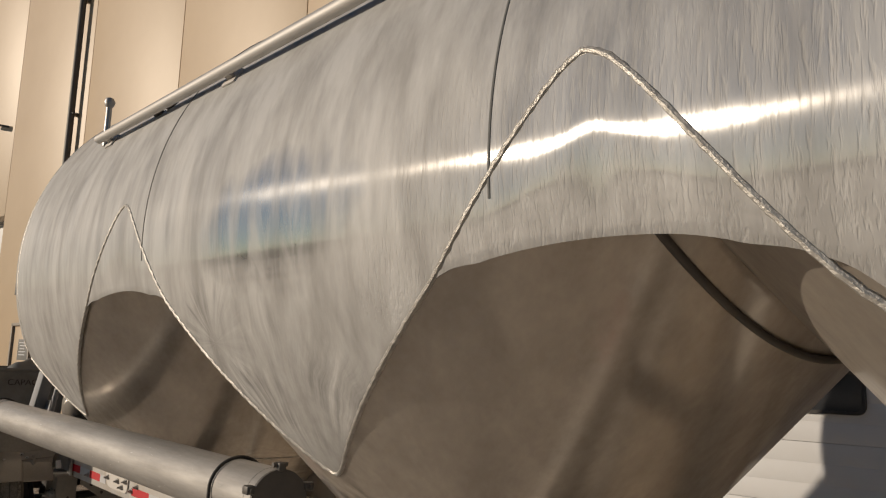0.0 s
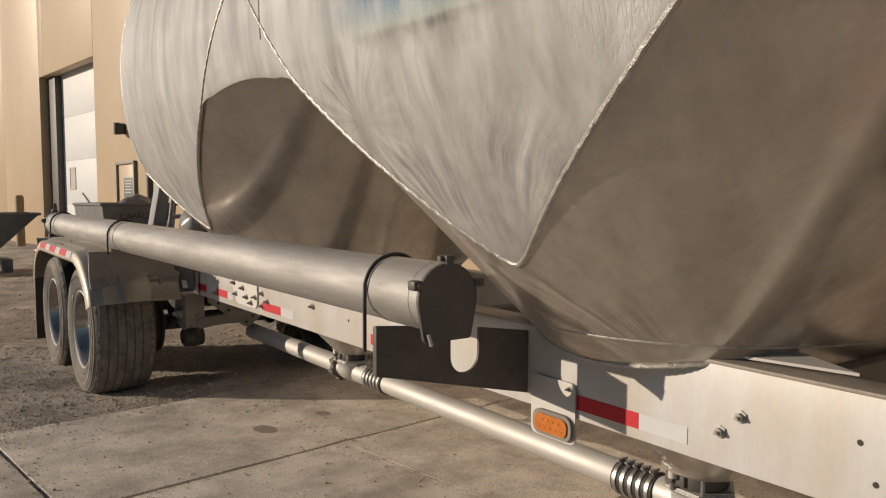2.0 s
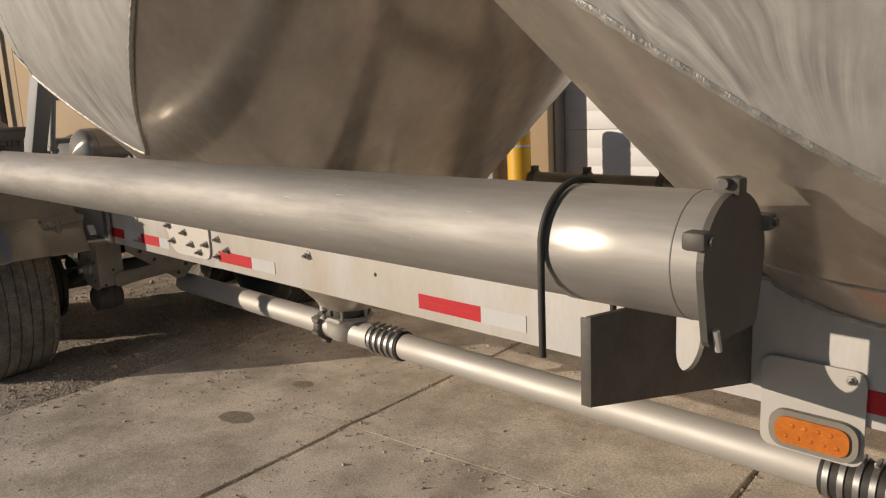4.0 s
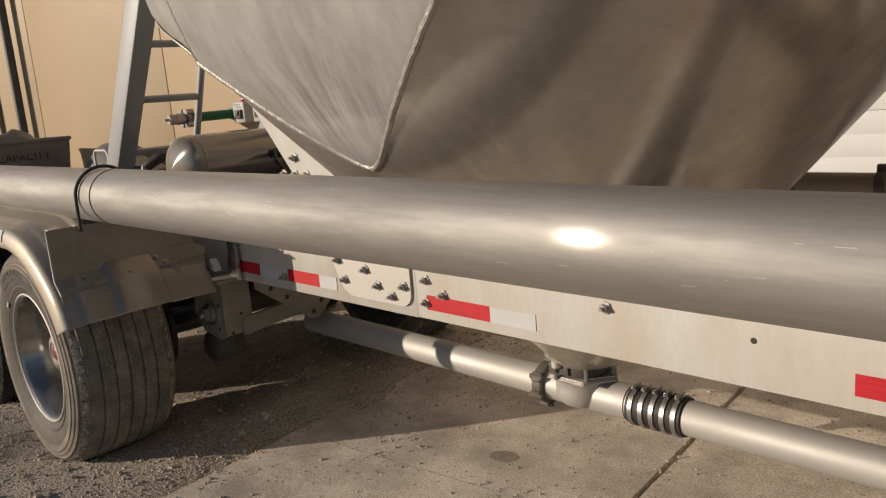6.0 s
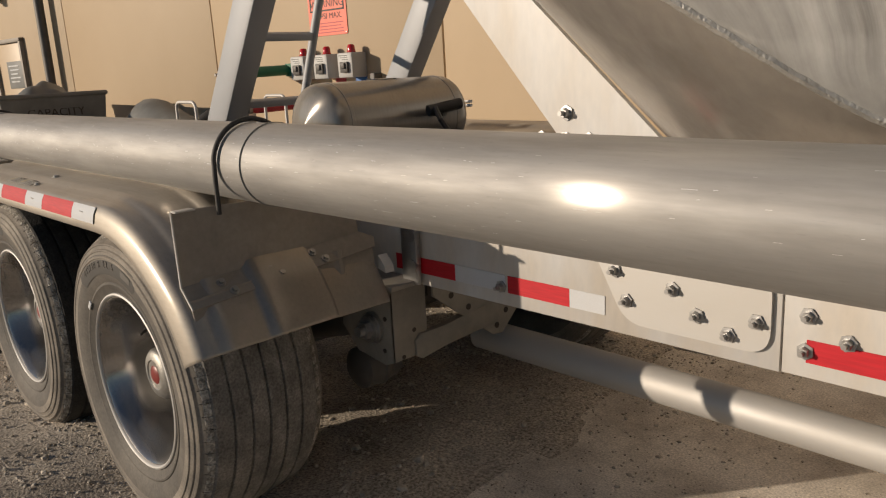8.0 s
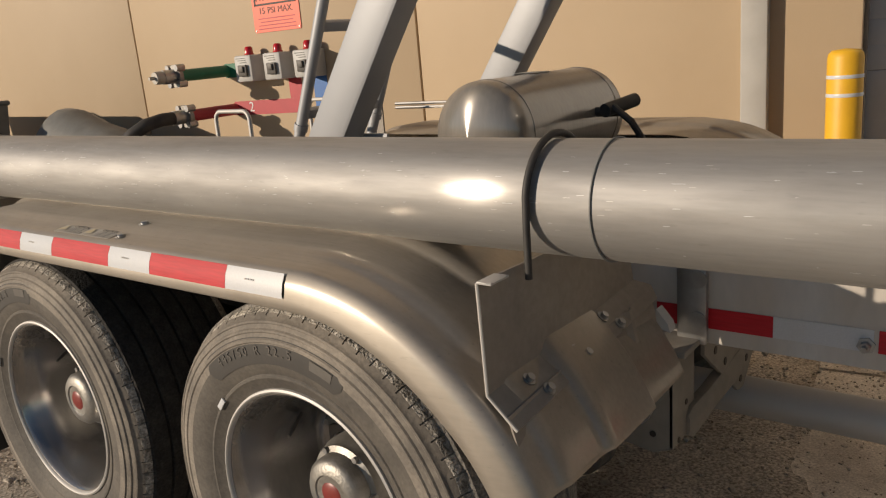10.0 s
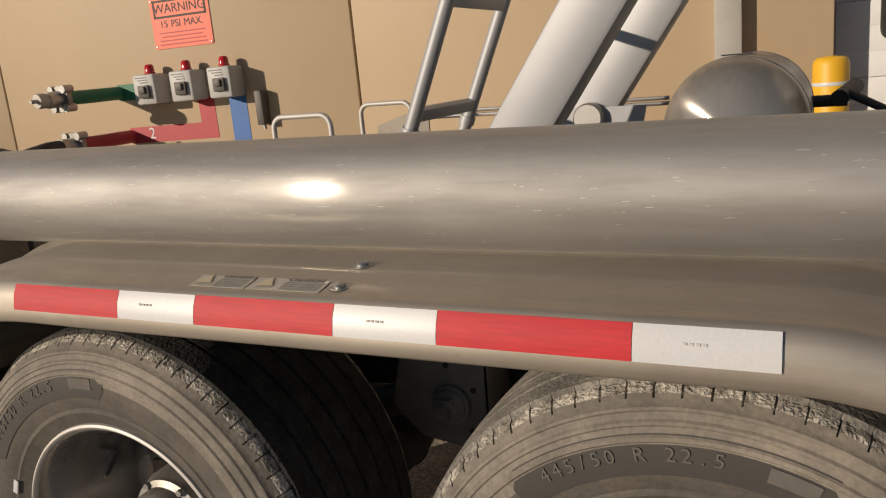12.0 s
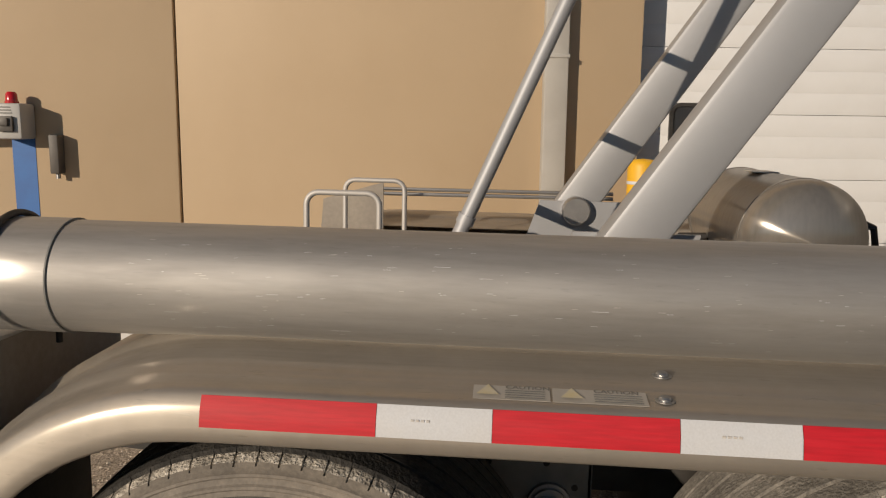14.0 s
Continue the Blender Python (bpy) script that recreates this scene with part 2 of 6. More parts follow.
STEEL = material("grey_steel", (0.42, 0.42, 0.42), 0.42, 0.9, (0.30, 0.29, 0.28), 12.0, 0.7, 0.03, 90, rough_var=0.1)
CAST = material("cast_valve_metal", (0.34, 0.33, 0.31), 0.5, 0.8, (0.20, 0.19, 0.17), 14.0, 0.8, 0.15, 120)
STRUT = material("silver_painted_strut", (0.36, 0.371, 0.392), 0.55, 0.4, (0.33, 0.34, 0.357), 4.0, 0.7, 0.02, 120)
RUBBER = material("tyre_rubber", (0.016, 0.0152, 0.0145), 0.85, 0.0, (0.05, 0.047, 0.042), 24.0, 0.6, 0.6, 130, fine=0.4)
DUSTYTREAD = material("dusty_tread_rubber", (0.135, 0.126, 0.113), 0.88, 0.0, (0.255, 0.238, 0.213), 14.0, 0.9, 0.5, 140, fine=0.35)
INNERWALL = material("dark_tyre_bead", (0.075, 0.068, 0.06), 0.72, 0.0, (0.14, 0.125, 0.105), 5.0, 0.8, 0.12, 110, fine=0.15)
SIDEWALL = material("tyre_sidewall", (0.145, 0.130, 0.112), 0.78, 0.0, (0.27, 0.238, 0.198), 6.0, 0.95, 0.14, 120, fine=0.15)
SHOULDER = material("dusty_tyre_shoulder", (0.50, 0.465, 0.41), 0.9, 0.0, (0.10, 0.088, 0.072), 34.0, 0.95, 1.0, 140, fine=0.45)
LETTER = material("worn_tyre_lettering", (0.125, 0.117, 0.105), 0.8, 0.0, (0.09, 0.08, 0.07), 20, 0.7)
LETTERBAND = material("dark_tyre_band", (0.05, 0.047, 0.043), 0.7, 0.0, (0.06, 0.055, 0.05), 12, 0.7, 0.05, 120)
RED = material("red_reflective_tape", (0.47, 0.003, 0.013), 0.6, 0.0, (0.60, 0.04, 0.055), 150.0, 0.14, 0.03, 200, (0.08, 1, 1), fine=0.12)
WHITE = material("white_reflective_tape", (0.56, 0.58, 0.61), 0.38, 0.0, (0.56, 0.56, 0.56), 9.0, 0.6, 0.03, 300, fine=0.05)
WALL = material("tan_wall_paint", (0.49, 0.378, 0.252), 0.48, 0.0, (0.455, 0.345, 0.225), 0.7, 0.8, 0.06, 140, fine=0.03)
JOINT = material("dark_joint_sealant", (0.14, 0.10, 0.065), 0.8)
GROUND = material("gravel_ground", (0.53, 0.466, 0.386), 0.95, 0.0, (0.22, 0.19, 0.155), 1.6, 0.9, 0.7, 90, fine=0.6)
GRIT = material("dark_grit", (0.19, 0.165, 0.135), 0.9, 0.0, (0.22, 0.19, 0.155), 30, 0.9)
STONE = material("gravel_stone", (0.60, 0.535, 0.45), 0.9, 0.0, (0.26, 0.225, 0.18), 30, 0.9)
SLAB = material("concrete_slab", (0.72, 0.655, 0.567), 0.92, 0.0, (0.42, 0.37, 0.312), 3.2, 1.0, 0.16, 130, fine=0.30)
OIL = material("oil_stain", (0.27, 0.235, 0.19), 0.75, 0.0, (0.35, 0.31, 0.26), 22, 0.8, 0.15, 130, fine=0.3)
DOORWHITE = material("white_door_paint", (0.66, 0.675, 0.69), 0.55, 0.0, (0.61, 0.62, 0.625), 2.0, 0.6, 0.02, 60)
DOWNSPOUT = material("grey_white_downspout", (0.44, 0.43, 0.405), 0.5, 0.0, (0.37, 0.355, 0.33), 3, 0.6)
GREYPAINT = material("grey_box_paint", (0.44, 0.44, 0.43), 0.5, 0.0, (0.36, 0.36, 0.35), 8, 0.6)
BINPAINT = material("grey_bin_paint", (0.17, 0.175, 0.17), 0.6, 0.0, (0.11, 0.11, 0.105), 3, 0.8, 0.05, 60)
PALEYELLOW = material("faded_yellow_print", (0.52, 0.45, 0.27), 0.5, 0.0, (0.50, 0.47, 0.40), 60, 0.7)
YELLOW = material("yellow_bollard_paint", (0.75, 0.43, 0.02), 0.5, 0.0, (0.62, 0.34, 0.02), 5, 0.6)
ORANGE = material("orange_sign_face", (0.80, 0.13, 0.065), 0.5, 0.0, (0.70, 0.11, 0.06), 4, 0.5)
PRINT = material("faded_grey_print", (0.17, 0.16, 0.145), 0.6)
POST = material("rusty_post_paint", (0.36, 0.25, 0.13), 0.7, 0.0, (0.24, 0.15, 0.08), 9, 0.8, 0.1, 60)
INK = material("dark_ink_and_hole_shade", (0.03, 0.022, 0.018), 0.6)
REDPAINT = material("red_pipe_paint", (0.42, 0.035, 0.05), 0.55, 0.0, (0.34, 0.03, 0.04), 6, 0.6)
GREENPAINT = material("green_pipe_paint", (0.015, 0.16, 0.085), 0.55, 0.0, (0.01, 0.12, 0.06), 6, 0.6)
BLUEPAINT = material("blue_stripe_paint", (0.03, 0.14, 0.42), 0.55, 0.0, (0.03, 0.11, 0.34), 6, 0.6)
HUBRED = material("dull_red_cap", (0.22, 0.035, 0.03), 0.4, 0.0, (0.13, 0.03, 0.025), 30, 0.7)
REDLENS = material("red_lens", (0.45, 0.012, 0.018), 0.2, 0.0, (0.34, 0.01, 0.015), 20, 0.5, coat=0.5)
AMBER = material("amber_lens", (0.55, 0.16, 0.015), 0.25, 0.0, (0.42, 0.11, 0.01), 40, 0.7, 0.25, 260, coat=0.5)
LABEL = material("silver_label", (0.43, 0.41, 0.375), 0.45, 0.3, (0.37, 0.35, 0.315), 12, 0.6)
DARKGLASS = material("dark_window_glass", (0.03, 0.034, 0.04), 0.12, 0.0, (0.05, 0.05, 0.055), 3, 0.6, coat=0.6)


# ---- mesh helpers ----
def mesh_of(bm, name, mat, smooth=True, angle=40):
    bmesh.ops.recalc_face_normals(bm, faces=bm.faces[:])
    me = bpy.data.meshes.new(name)
    for f in bm.faces:
        f.smooth = smooth
    if smooth:
        for e in bm.edges:
            if len(e.link_faces) == 2 and e.calc_face_angle(0) > radians(angle):
                e.smooth = False
    bm.to_mesh(me)
    bm.free()
    for one in mat if isinstance(mat, (list, tuple)) else (mat,):
        me.materials.append(one)
    return me


def part(name, bm, mat, parent, label="", at=None, smooth=True, angle=40):
    ob = new(name, mesh_of(bm, name, mat, smooth, angle))
    if parent is not None:
        ob.parent = parent
    if at is not None:
        ob.matrix_basis = at
    return tagged(ob, label) if label else ob


def thing(name, label, category, group="", at=None, kind=""):
    ob = new(name)
    ob.empty_display_size = 0.1
    if at is not None:
        ob.matrix_basis = at
    return tagged(ob, label, category, group, kind)


def share(src, name, parent, at, label=""):
    ob = new(name, src.data)
    ob.parent = parent
    ob.matrix_basis = at
    return tagged(ob, label) if label else ob


def box(bm, c, s, bevel=0.0, m=None):
    made = bmesh.ops.create_cube(bm, size=1.0)["verts"]
    bmesh.ops.scale(bm, vec=s, verts=made)
    if bevel:
        edges = list({e for v in made for e in v.link_edges})
        made = list({v for f in bmesh.ops.bevel(bm, geom=edges, offset=bevel, segments=2, affect="EDGES", profile=0.5)["faces"] for v in f.verts} | {v for v in made if v.is_valid})
    if m is not None:
        bmesh.ops.transform(bm, matrix=m, verts=made)
    bmesh.ops.translate(bm, vec=c, verts=made)
    return made


def lathe(bm, profile, seg=48, axis="z", c=(0, 0, 0), closed=False, start=0.0, sweep=360.0):
    """Rings of (radius, height) turned about an axis."""
    full = sweep >= 360
    n = seg if full else seg + 1
    rings = []
    for r, h in profile:
        ring = []
        for k in range(n):
            a = radians(start + sweep * k / seg)
            u, v = r * math.cos(a), r * math.sin(a)
            p = {"z": (u, v, h), "x": (h, u, v), "y": (u, h, v)}[axis]
            ring.append(bm.verts.new((p[0] + c[0], p[1] + c[1], p[2] + c[2])))
        rings.append(ring)
    pairs = list(zip(rings, rings[1:])) + ([(rings[-1], rings[0])] if closed else [])
    for a, b in pairs:
        for k in range(n if full else n - 1):
            bm.faces.new((a[k], a[(k + 1) % n], b[(k + 1) % n], b[k]))
    return rings


def cap(bm, ring):
    bm.faces.new(ring)


def rod(bm, a, b, r, seg=16, r2=None, caps=True):
    a, b = Vector(a), Vector(b)
    q = (b - a).to_track_quat("Z", "Y")
    rings = []
    for p, rr in ((a, r), (b, r if r2 is None else r2)):
        rings.append([bm.verts.new(p + q @ Vector((rr * math.cos(2 * math.pi * k / seg), rr * math.sin(2 * math.pi * k / seg), 0))) for k in range(seg)])
    for k in range(seg):
        bm.faces.new((rings[0][k], rings[0][(k + 1) % seg], rings[1][(k + 1) % seg], rings[1][k]))
    if caps:
        cap(bm, rings[0]), cap(bm, rings[1])
    return rings


def bent_tube(bm, pts, r, seg=12, closed=False):
    """A round bar along a line of points."""
    pts = [Vector(p) for p in pts]
    n = len(pts)
    rings = []
    side = None
    for i, p in enumerate(pts):
        a, b = pts[(i - 1) % n if closed else max(i - 1, 0)], pts[(i + 1) % n if closed else min(i + 1, n - 1)]
        d = (b - a).normalized()
        if side is None:
            side = d.orthogonal().normalized()
        side = (side - d * side.dot(d)).normalized()
        up = d.cross(side)
        rings.append([bm.verts.new(p + r * (math.cos(2 * math.pi * k / seg) * side + math.sin(2 * math.pi * k / seg) * up)) for k in range(seg)])
    for i in range(n if closed else n - 1):
        a, b = rings[i], rings[(i + 1) % n]
        for k in range(seg):
            bm.faces.new((a[k], a[(k + 1) % seg], b[(k + 1) % seg], b[k]))
    if not closed:
        cap(bm, rings[0]), cap(bm, rings[-1])


def prism(bm, outline, depth, m=None):
    """A flat outline in x, z, thickened along +y by depth."""
    a = [bm.verts.new((x, 0, z)) for x, z in outline]
    b = [bm.verts.new((x, depth, z)) for x, z in outline]
    bm.faces.new(a)
    bm.faces.new(b)
    n = len(a)
    for k in range(n):
        bm.faces.new((a[k], a[(k + 1) % n], b[(k + 1) % n], b[k]))
    if m is not None:
        bmesh.ops.transform(bm, matrix=m, verts=a + b)
    return a + b


def rounded(points, r, seg=5):
    """The outline with its corners rounded by r."""
    out = []
    n = len(points)
    for i in range(n):
        p, a, b = Vector(points[i]), Vector(points[i - 1]), Vector(points[(i + 1) % n])
        ra = min(r, (a - p).length * 0.45, (b - p).length * 0.45)
        s, e = p + (a - p).normalized() * ra, p + (b - p).normalized() * ra
        for k in range(seg + 1):
            t = k / seg
            q = s.lerp(p, t).lerp(p.lerp(e, t), t)
            out.append((q.x, q.y))
    return out



def text_bm(words, size, depth=0.001, align="CENTER"):
    """Words in the built-in font as a bmesh in the x, z plane, facing -y."""
    cu = bpy.data.curves.new("words", "FONT")
    cu.body, cu.size, cu.extrude, cu.align_x, cu.align_y, cu.resolution_u = words, size, depth, align, "CENTER", 3
    ob = new("words", cu)
    bpy.context.view_layer.update()
    me = bpy.data.meshes.new_from_object(ob.evaluated_get(bpy.context.evaluated_depsgraph_get()))
    bm = bmesh.new()
    bm.from_mesh(me)
    bpy.data.objects.remove(ob)
    bpy.data.curves.remove(cu)
    bpy.data.meshes.remove(me)
    bmesh.ops.transform(bm, matrix=pose(0, 0, 0, 90), verts=bm.verts[:])
    return bm


# ---- ground ----
GZ = 0.045
WALL_AT = pose(-2.12, 4.875, 0, 0, 0, 6.393)     # local x along the wall, local -y towards the yard
SLAB_U, SLAB_D = (3.68, 12.0), (0.4, 6.0)


def ground_z(x, y):
    """The yard's height: gravel undulates, and is level far off and below the slabs."""
    p = WALL_AT.inverted() @ Vector((x, y, 0))
    far = max(abs(x - 2) - 9, abs(y - 1) - 6, 0)
    fade = max(0.0, 1 - far / 6)
    u = max(SLAB_U[0] - p.x, p.x - SLAB_U[1], -p.y - SLAB_D[1], SLAB_D[0] + p.y)
    k = min(max(u / 0.35, 0), 1)
    rough = 0.030 * noise.noise((x * 0.9, y * 0.9, 3)) + 0.016 * noise.noise((x * 3.1, y * 3.1, 7)) + 0.010 * noise.noise((x * 9, y * 9, 1)) + 0.006 * noise.noise((x * 22, y * 22, 5))
    mound = 0.05 * math.exp(-((p.x - SLAB_U[0] - 0.05) / 0.28) ** 2) * max(0.0, 0.45 + 0.9 * noise.noise((x * 1.6, y * 1.6, 11))) if 1.0 < -p.y < 6.2 else 0.0
    return GZ + fade * k * rough - (1 - k) * 0.02 + mound


def spaced(lo, hi, step, far):
    inner = list(np.arange(lo, hi + step / 2, step))
    return [-far, -60.0, -30.0, -18.0, -13.0] + [v for v in inner] + [16.0, 20.0, 30.0, 60.0, far]


gx, gy = spaced(-9.0, 9.0, 0.075, 400.0), spaced(-4.5, 5.2, 0.075, 400.0)
verts = [(float(x), float(y), ground_z(float(x), float(y))) for x in gx for y in gy]
n = len(gy)
faces = [(i * n + j, (i + 1) * n + j, (i + 1) * n + j + 1, i * n + j + 1) for i in range(len(gx) - 1) for j in range(n - 1)]
me = bpy.data.meshes.new("ground")
me.from_pydata(verts, [], faces)
me.materials.append(GROUND)
for p in me.polygons:
    p.use_smooth = True
tagged(new("ground", me), "brown dusty gravel yard ground with loose stones", "ground", kind="structure")

# low wooded rise across the yard, behind the camera
bm = bmesh.new()
low, high = [], []
for k in range(181):
    a = radians(180 + k)
    r = 120 + 14 * noise.noise((k * 0.05, 0, 3))
    h = 4.2 + 2.0 * noise.noise((k * 0.045, 2, 0)) + 1.6 * noise.noise((k * 0.4, 5, 0)) + 0.7 * noise.noise((k * 1.7, 8, 0))
    low.append(bm.verts.new((r * math.cos(a), r * math.sin(a), -0.5)))
    high.append(bm.verts.new((1.06 * r * math.cos(a), 1.06 * r * math.sin(a), max(h, 1.6))))
for k in range(180):
    bm.faces.new((low[k], low[k + 1], high[k + 1], high[k]))
FOLIAGE = material("far_woods", (0.055, 0.06, 0.04), 0.9, 0.0, (0.09, 0.085, 0.06), 0.12, 0.9, 0.6, 0.8)
rise = part("backdrop", bm, FOLIAGE, None)
tagged(rise, "low dark wooded rise across the yard", "backdrop", kind="structure")

# unseen pale slabs behind the camera, added to throw light onto the metal
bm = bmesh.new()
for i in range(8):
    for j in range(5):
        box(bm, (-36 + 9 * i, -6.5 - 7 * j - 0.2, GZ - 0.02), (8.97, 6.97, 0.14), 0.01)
PALE_BOUNCE = material("pale_bounce_slabs", (0.54, 0.50, 0.445), 0.9, 0.0, (0.43, 0.395, 0.345), 0.9, 0.9, 0.2, 60, fine=0.1)
tagged(part("pavement", bm, PALE_BOUNCE, None), "unseen pale slabs added to brighten the reflections", "pavement", kind="structure")

# ---- building ----
building = thing("building", "tan painted precast concrete industrial building with white overhead doors", "building", at=WALL_AT, kind="structure")
WALL_H = 17.0


def wall_piece(x0, x1, z0, z1, mat=WALL, y0=0.0, depth=0.3, name="wall_panel", bevel=0.012):
    bm = bmesh.new()
    box(bm, ((x0 + x1) / 2, y0 + depth / 2, (z0 + z1) / 2), (x1 - x0, depth, z1 - z0), bevel)
    return part(name, bm, mat, building)


JOINTS = [-60, -50, -40, -30, -21.9, -17.4, -12.45, -8.0, -3.92, 0.0]
for a, b in zip(JOINTS, JOINTS[1:]):
    if a == -17.4:
        wall_piece(a + 0.009, -16.95, 5.25, WALL_H)
        wall_piece(-16.932, b - 0.009, 5.25, WALL_H)
    else:
        wall_piece(a + 0.009, b - 0.009, -0.1, WALL_H)
wall_piece(0.009, 3.655, -0.1, WALL_H)
wall_piece(3.665, 9.19, 4.7, WALL_H)
wall_piece(9.2, 13.0, -0.1, WALL_H)
wall_piece(13.02, 40, -0.1, WALL_H)
wall_piece(-60, -17.41, -0.1, WALL_H, JOINT, 0.30, 0.05, "joint_backing", 0)
wall_piece(-17.41, -12.44, 5.4, WALL_H, JOINT, 0.30, 0.05, "joint_backing", 0)
wall_piece(-12.44, 3.64, -0.1, WALL_H, JOINT, 0.30, 0.05, "joint_backing", 0)
wall_piece(9.22, 40, -0.1, WALL_H, JOINT, 0.30, 0.05, "joint_backing", 0)
wall_piece(3.64, 9.22, 4.8, WALL_H, JOINT, 0.30, 0.05, "joint_backing", 0)
wall_piece(-60, 40, WALL_H, WALL_H + 0.12, DOWNSPOUT, -0.03, 0.6, "wall_coping")

# overhead doors: ribbed sections, each a piece, in deep reveals
def overhead_door(x0, x1, top, y0, label, rib_h=0.18, per=3):
    z, first = 0.05, None
    while z < top:
        bm = bmesh.new()
        for k in range(per):
            zz = z + k * rib_h
            box(bm, ((x0 + x1) / 2, 0.02, zz + rib_h / 2), (x1 - x0, 0.04, rib_h - 0.0003), 0.0006)
        part("door_section", bm, DOORWHITE, building, label, pose(0, y0, 0))
        z += rib_h * per + 0.004
    bm = bmesh.new()
    box(bm, ((x0 + x1) / 2, y0 + 0.07, top / 2), (x1 - x0, 0.04, top))
    part("door_backing", bm, JOINT, building)


overhead_door(3.62, 9.24, 4.75, 0.305, "white ribbed overhead door section")
overhead_door(-17.4, -12.45, 5.3, 0.42, "plain white overhead door section", 1.3, 1)
for x in (3.668, 9.185):
    bm = bmesh.new()
    box(bm, (x, 0.20, 2.35), (0.022, 0.19, 4.7), 0.004)
    part("door_jamb", bm, PLATE, building)
for x, w in ((-17.0, 0.75), (-12.47, 0.05)):
    bm = bmesh.new()
    box(bm, (x, 0.33, 2.6), (w, 0.2, 5.3), 0.006)
    part("door_jamb", bm, DARK, building)

# window in the overhead door
bm = bmesh.new()
out = rounded([(3.87, 1.39), (4.49, 1.39), (4.49, 1.77), (3.87, 1.77)], 0.09)
inn = rounded([(3.90, 1.42), (4.46, 1.42), (4.46, 1.74), (3.90, 1.74)], 0.07)
a = [bm.verts.new((x, 0.14, z)) for x, z in out]
b = [bm.verts.new((x, 0.14, z)) for x, z in inn]
c = [bm.verts.new((x, 0.16, z)) for x, z in inn]
d = [bm.verts.new((x, 0.172, z)) for x, z in out]
for p, q in ((a, b), (b, c), (d, a)):
    for k in range(len(p)):
        bm.faces.new((p[k], p[(k + 1) % len(p)], q[(k + 1) % len(p)], q[k]))
bmesh.ops.translate(bm, vec=(0.12, 0.134, 0), verts=bm.verts[:])
win = part("window_frame", bm, BLACK, building, "black rounded rubber window frame")
bm = bmesh.new()
bm.faces.new([bm.verts.new((x + 0.12, 0.292, z)) for x, z in inn])
part("pane", bm, DARKGLASS, win)
win2 = new("window_frame", win.data)
win2.parent = building
win2.matrix_basis = pose(3.17, 0, 0)
share(win.children[0], "pane", win2, Matrix())

# small window in the plain door
bm = bmesh.new()
for c_, s_ in (((-16.05, 0.41, 2.12), (0.05, 0.02, 0.62)), ((-15.55, 0.41, 2.12), (0.05, 0.02, 0.62)), ((-15.80, 0.41, 2.43), (0.55, 0.02, 0.05)), ((-15.80, 0.41, 1.81), (0.55, 0.02, 0.05))):
    box(bm, c_, s_, 0.004)
small = part("window_frame", bm, GREYPAINT, building, "small grey-framed window in the white door")
bm = bmesh.new()
box(bm, (-15.80, 0.416, 2.12), (0.46, 0.006, 0.58))
part("pane", bm, DOWNSPOUT, small)

# downspouts
bm = bmesh.new()
box(bm, (2.96, -0.06, 8.5), (0.185, 0.12, 17.1), 0.01)
for z in (2.1, 5.0, 8.0):
    box(bm, (2.96, -0.065, z), (0.20, 0.135, 0.03), 0.004)
part("downspout", bm, DOWNSPOUT, building, "grey-white square downspout")
bm = bmesh.new()
rod(bm, (-8.48, -0.15, 0), (-8.48, -0.15, 17), 0.075, 20)
for z in (1.2, 4.2, 7.2, 10):
    box(bm, (-8.48, -0.09, z), (0.2, 0.16, 0.04), 0.005)
part("downspout", bm, DARK, building, "dark grey round downspout pipe")

# personnel door, plaque and wall lamps
bm = bmesh.new()
for c_, s_ in (((-10.82, -0.03, 1.2), (0.07, 0.10, 2.4)), ((-9.66, -0.03, 1.2), (0.07, 0.10, 2.4)), ((-10.24, -0.03, 2.38), (1.23, 0.10, 0.07))):
    box(bm, c_, s_, 0.006)
mandoor = part("personnel_door", bm, PLATE, building, "tan steel personnel door in a brown frame")
bm = bmesh.new()
box(bm, (-10.24, -0.008, 1.19), (1.09, 0.03, 2.3), 0.004)
part("leaf", bm, WALL, mandoor)
bm = bmesh.new()
box(bm, (-10.1, -0.03, 1.78), (0.62, 0.012, 0.48), 0.002)
plaque = part("plaque", bm, BINPAINT, mandoor, "grey notice plaque with white lines")
bm = bmesh.new()
for k in range(5):
    box(bm, (-10.13 + 0.02 * (k % 2), -0.038, 1.94 - 0.07 * k), (0.42 - 0.06 * (k % 3), 0.006, 0.022))
part("plaque_lines", bm, WHITE, mandoor)
bm = bmesh.new()
box(bm, (-10.3, -0.12, 3.2), (0.16, 0.22, 0.26), 0.03)
rod(bm, (-10.3, -0.2, 3.06), (-10.3, -0.2, 3.34), 0.08, 16)
part("wall_lamp", bm, DARK, building, "dark wall lamp over the personnel door")
bm = bmesh.new()
rod(bm, (-12.9, 0, 7.75), (-13.4, -0.6, 7.85), 0.03, 12)
box(bm, (-13.75, -0.75, 7.98), (0.75, 0.42, 0.14), 0.04, pose(0, 0, 0, 0, 14, 20))
part("flood_lamp", bm, DARK, building, "dark flood lamp on a bracket high on the wall")

# ---- things on the wall ----
def on_wall(u, d, z, turn=0):
    return WALL_AT @ pose(u, -d, z, 0, 0, turn)


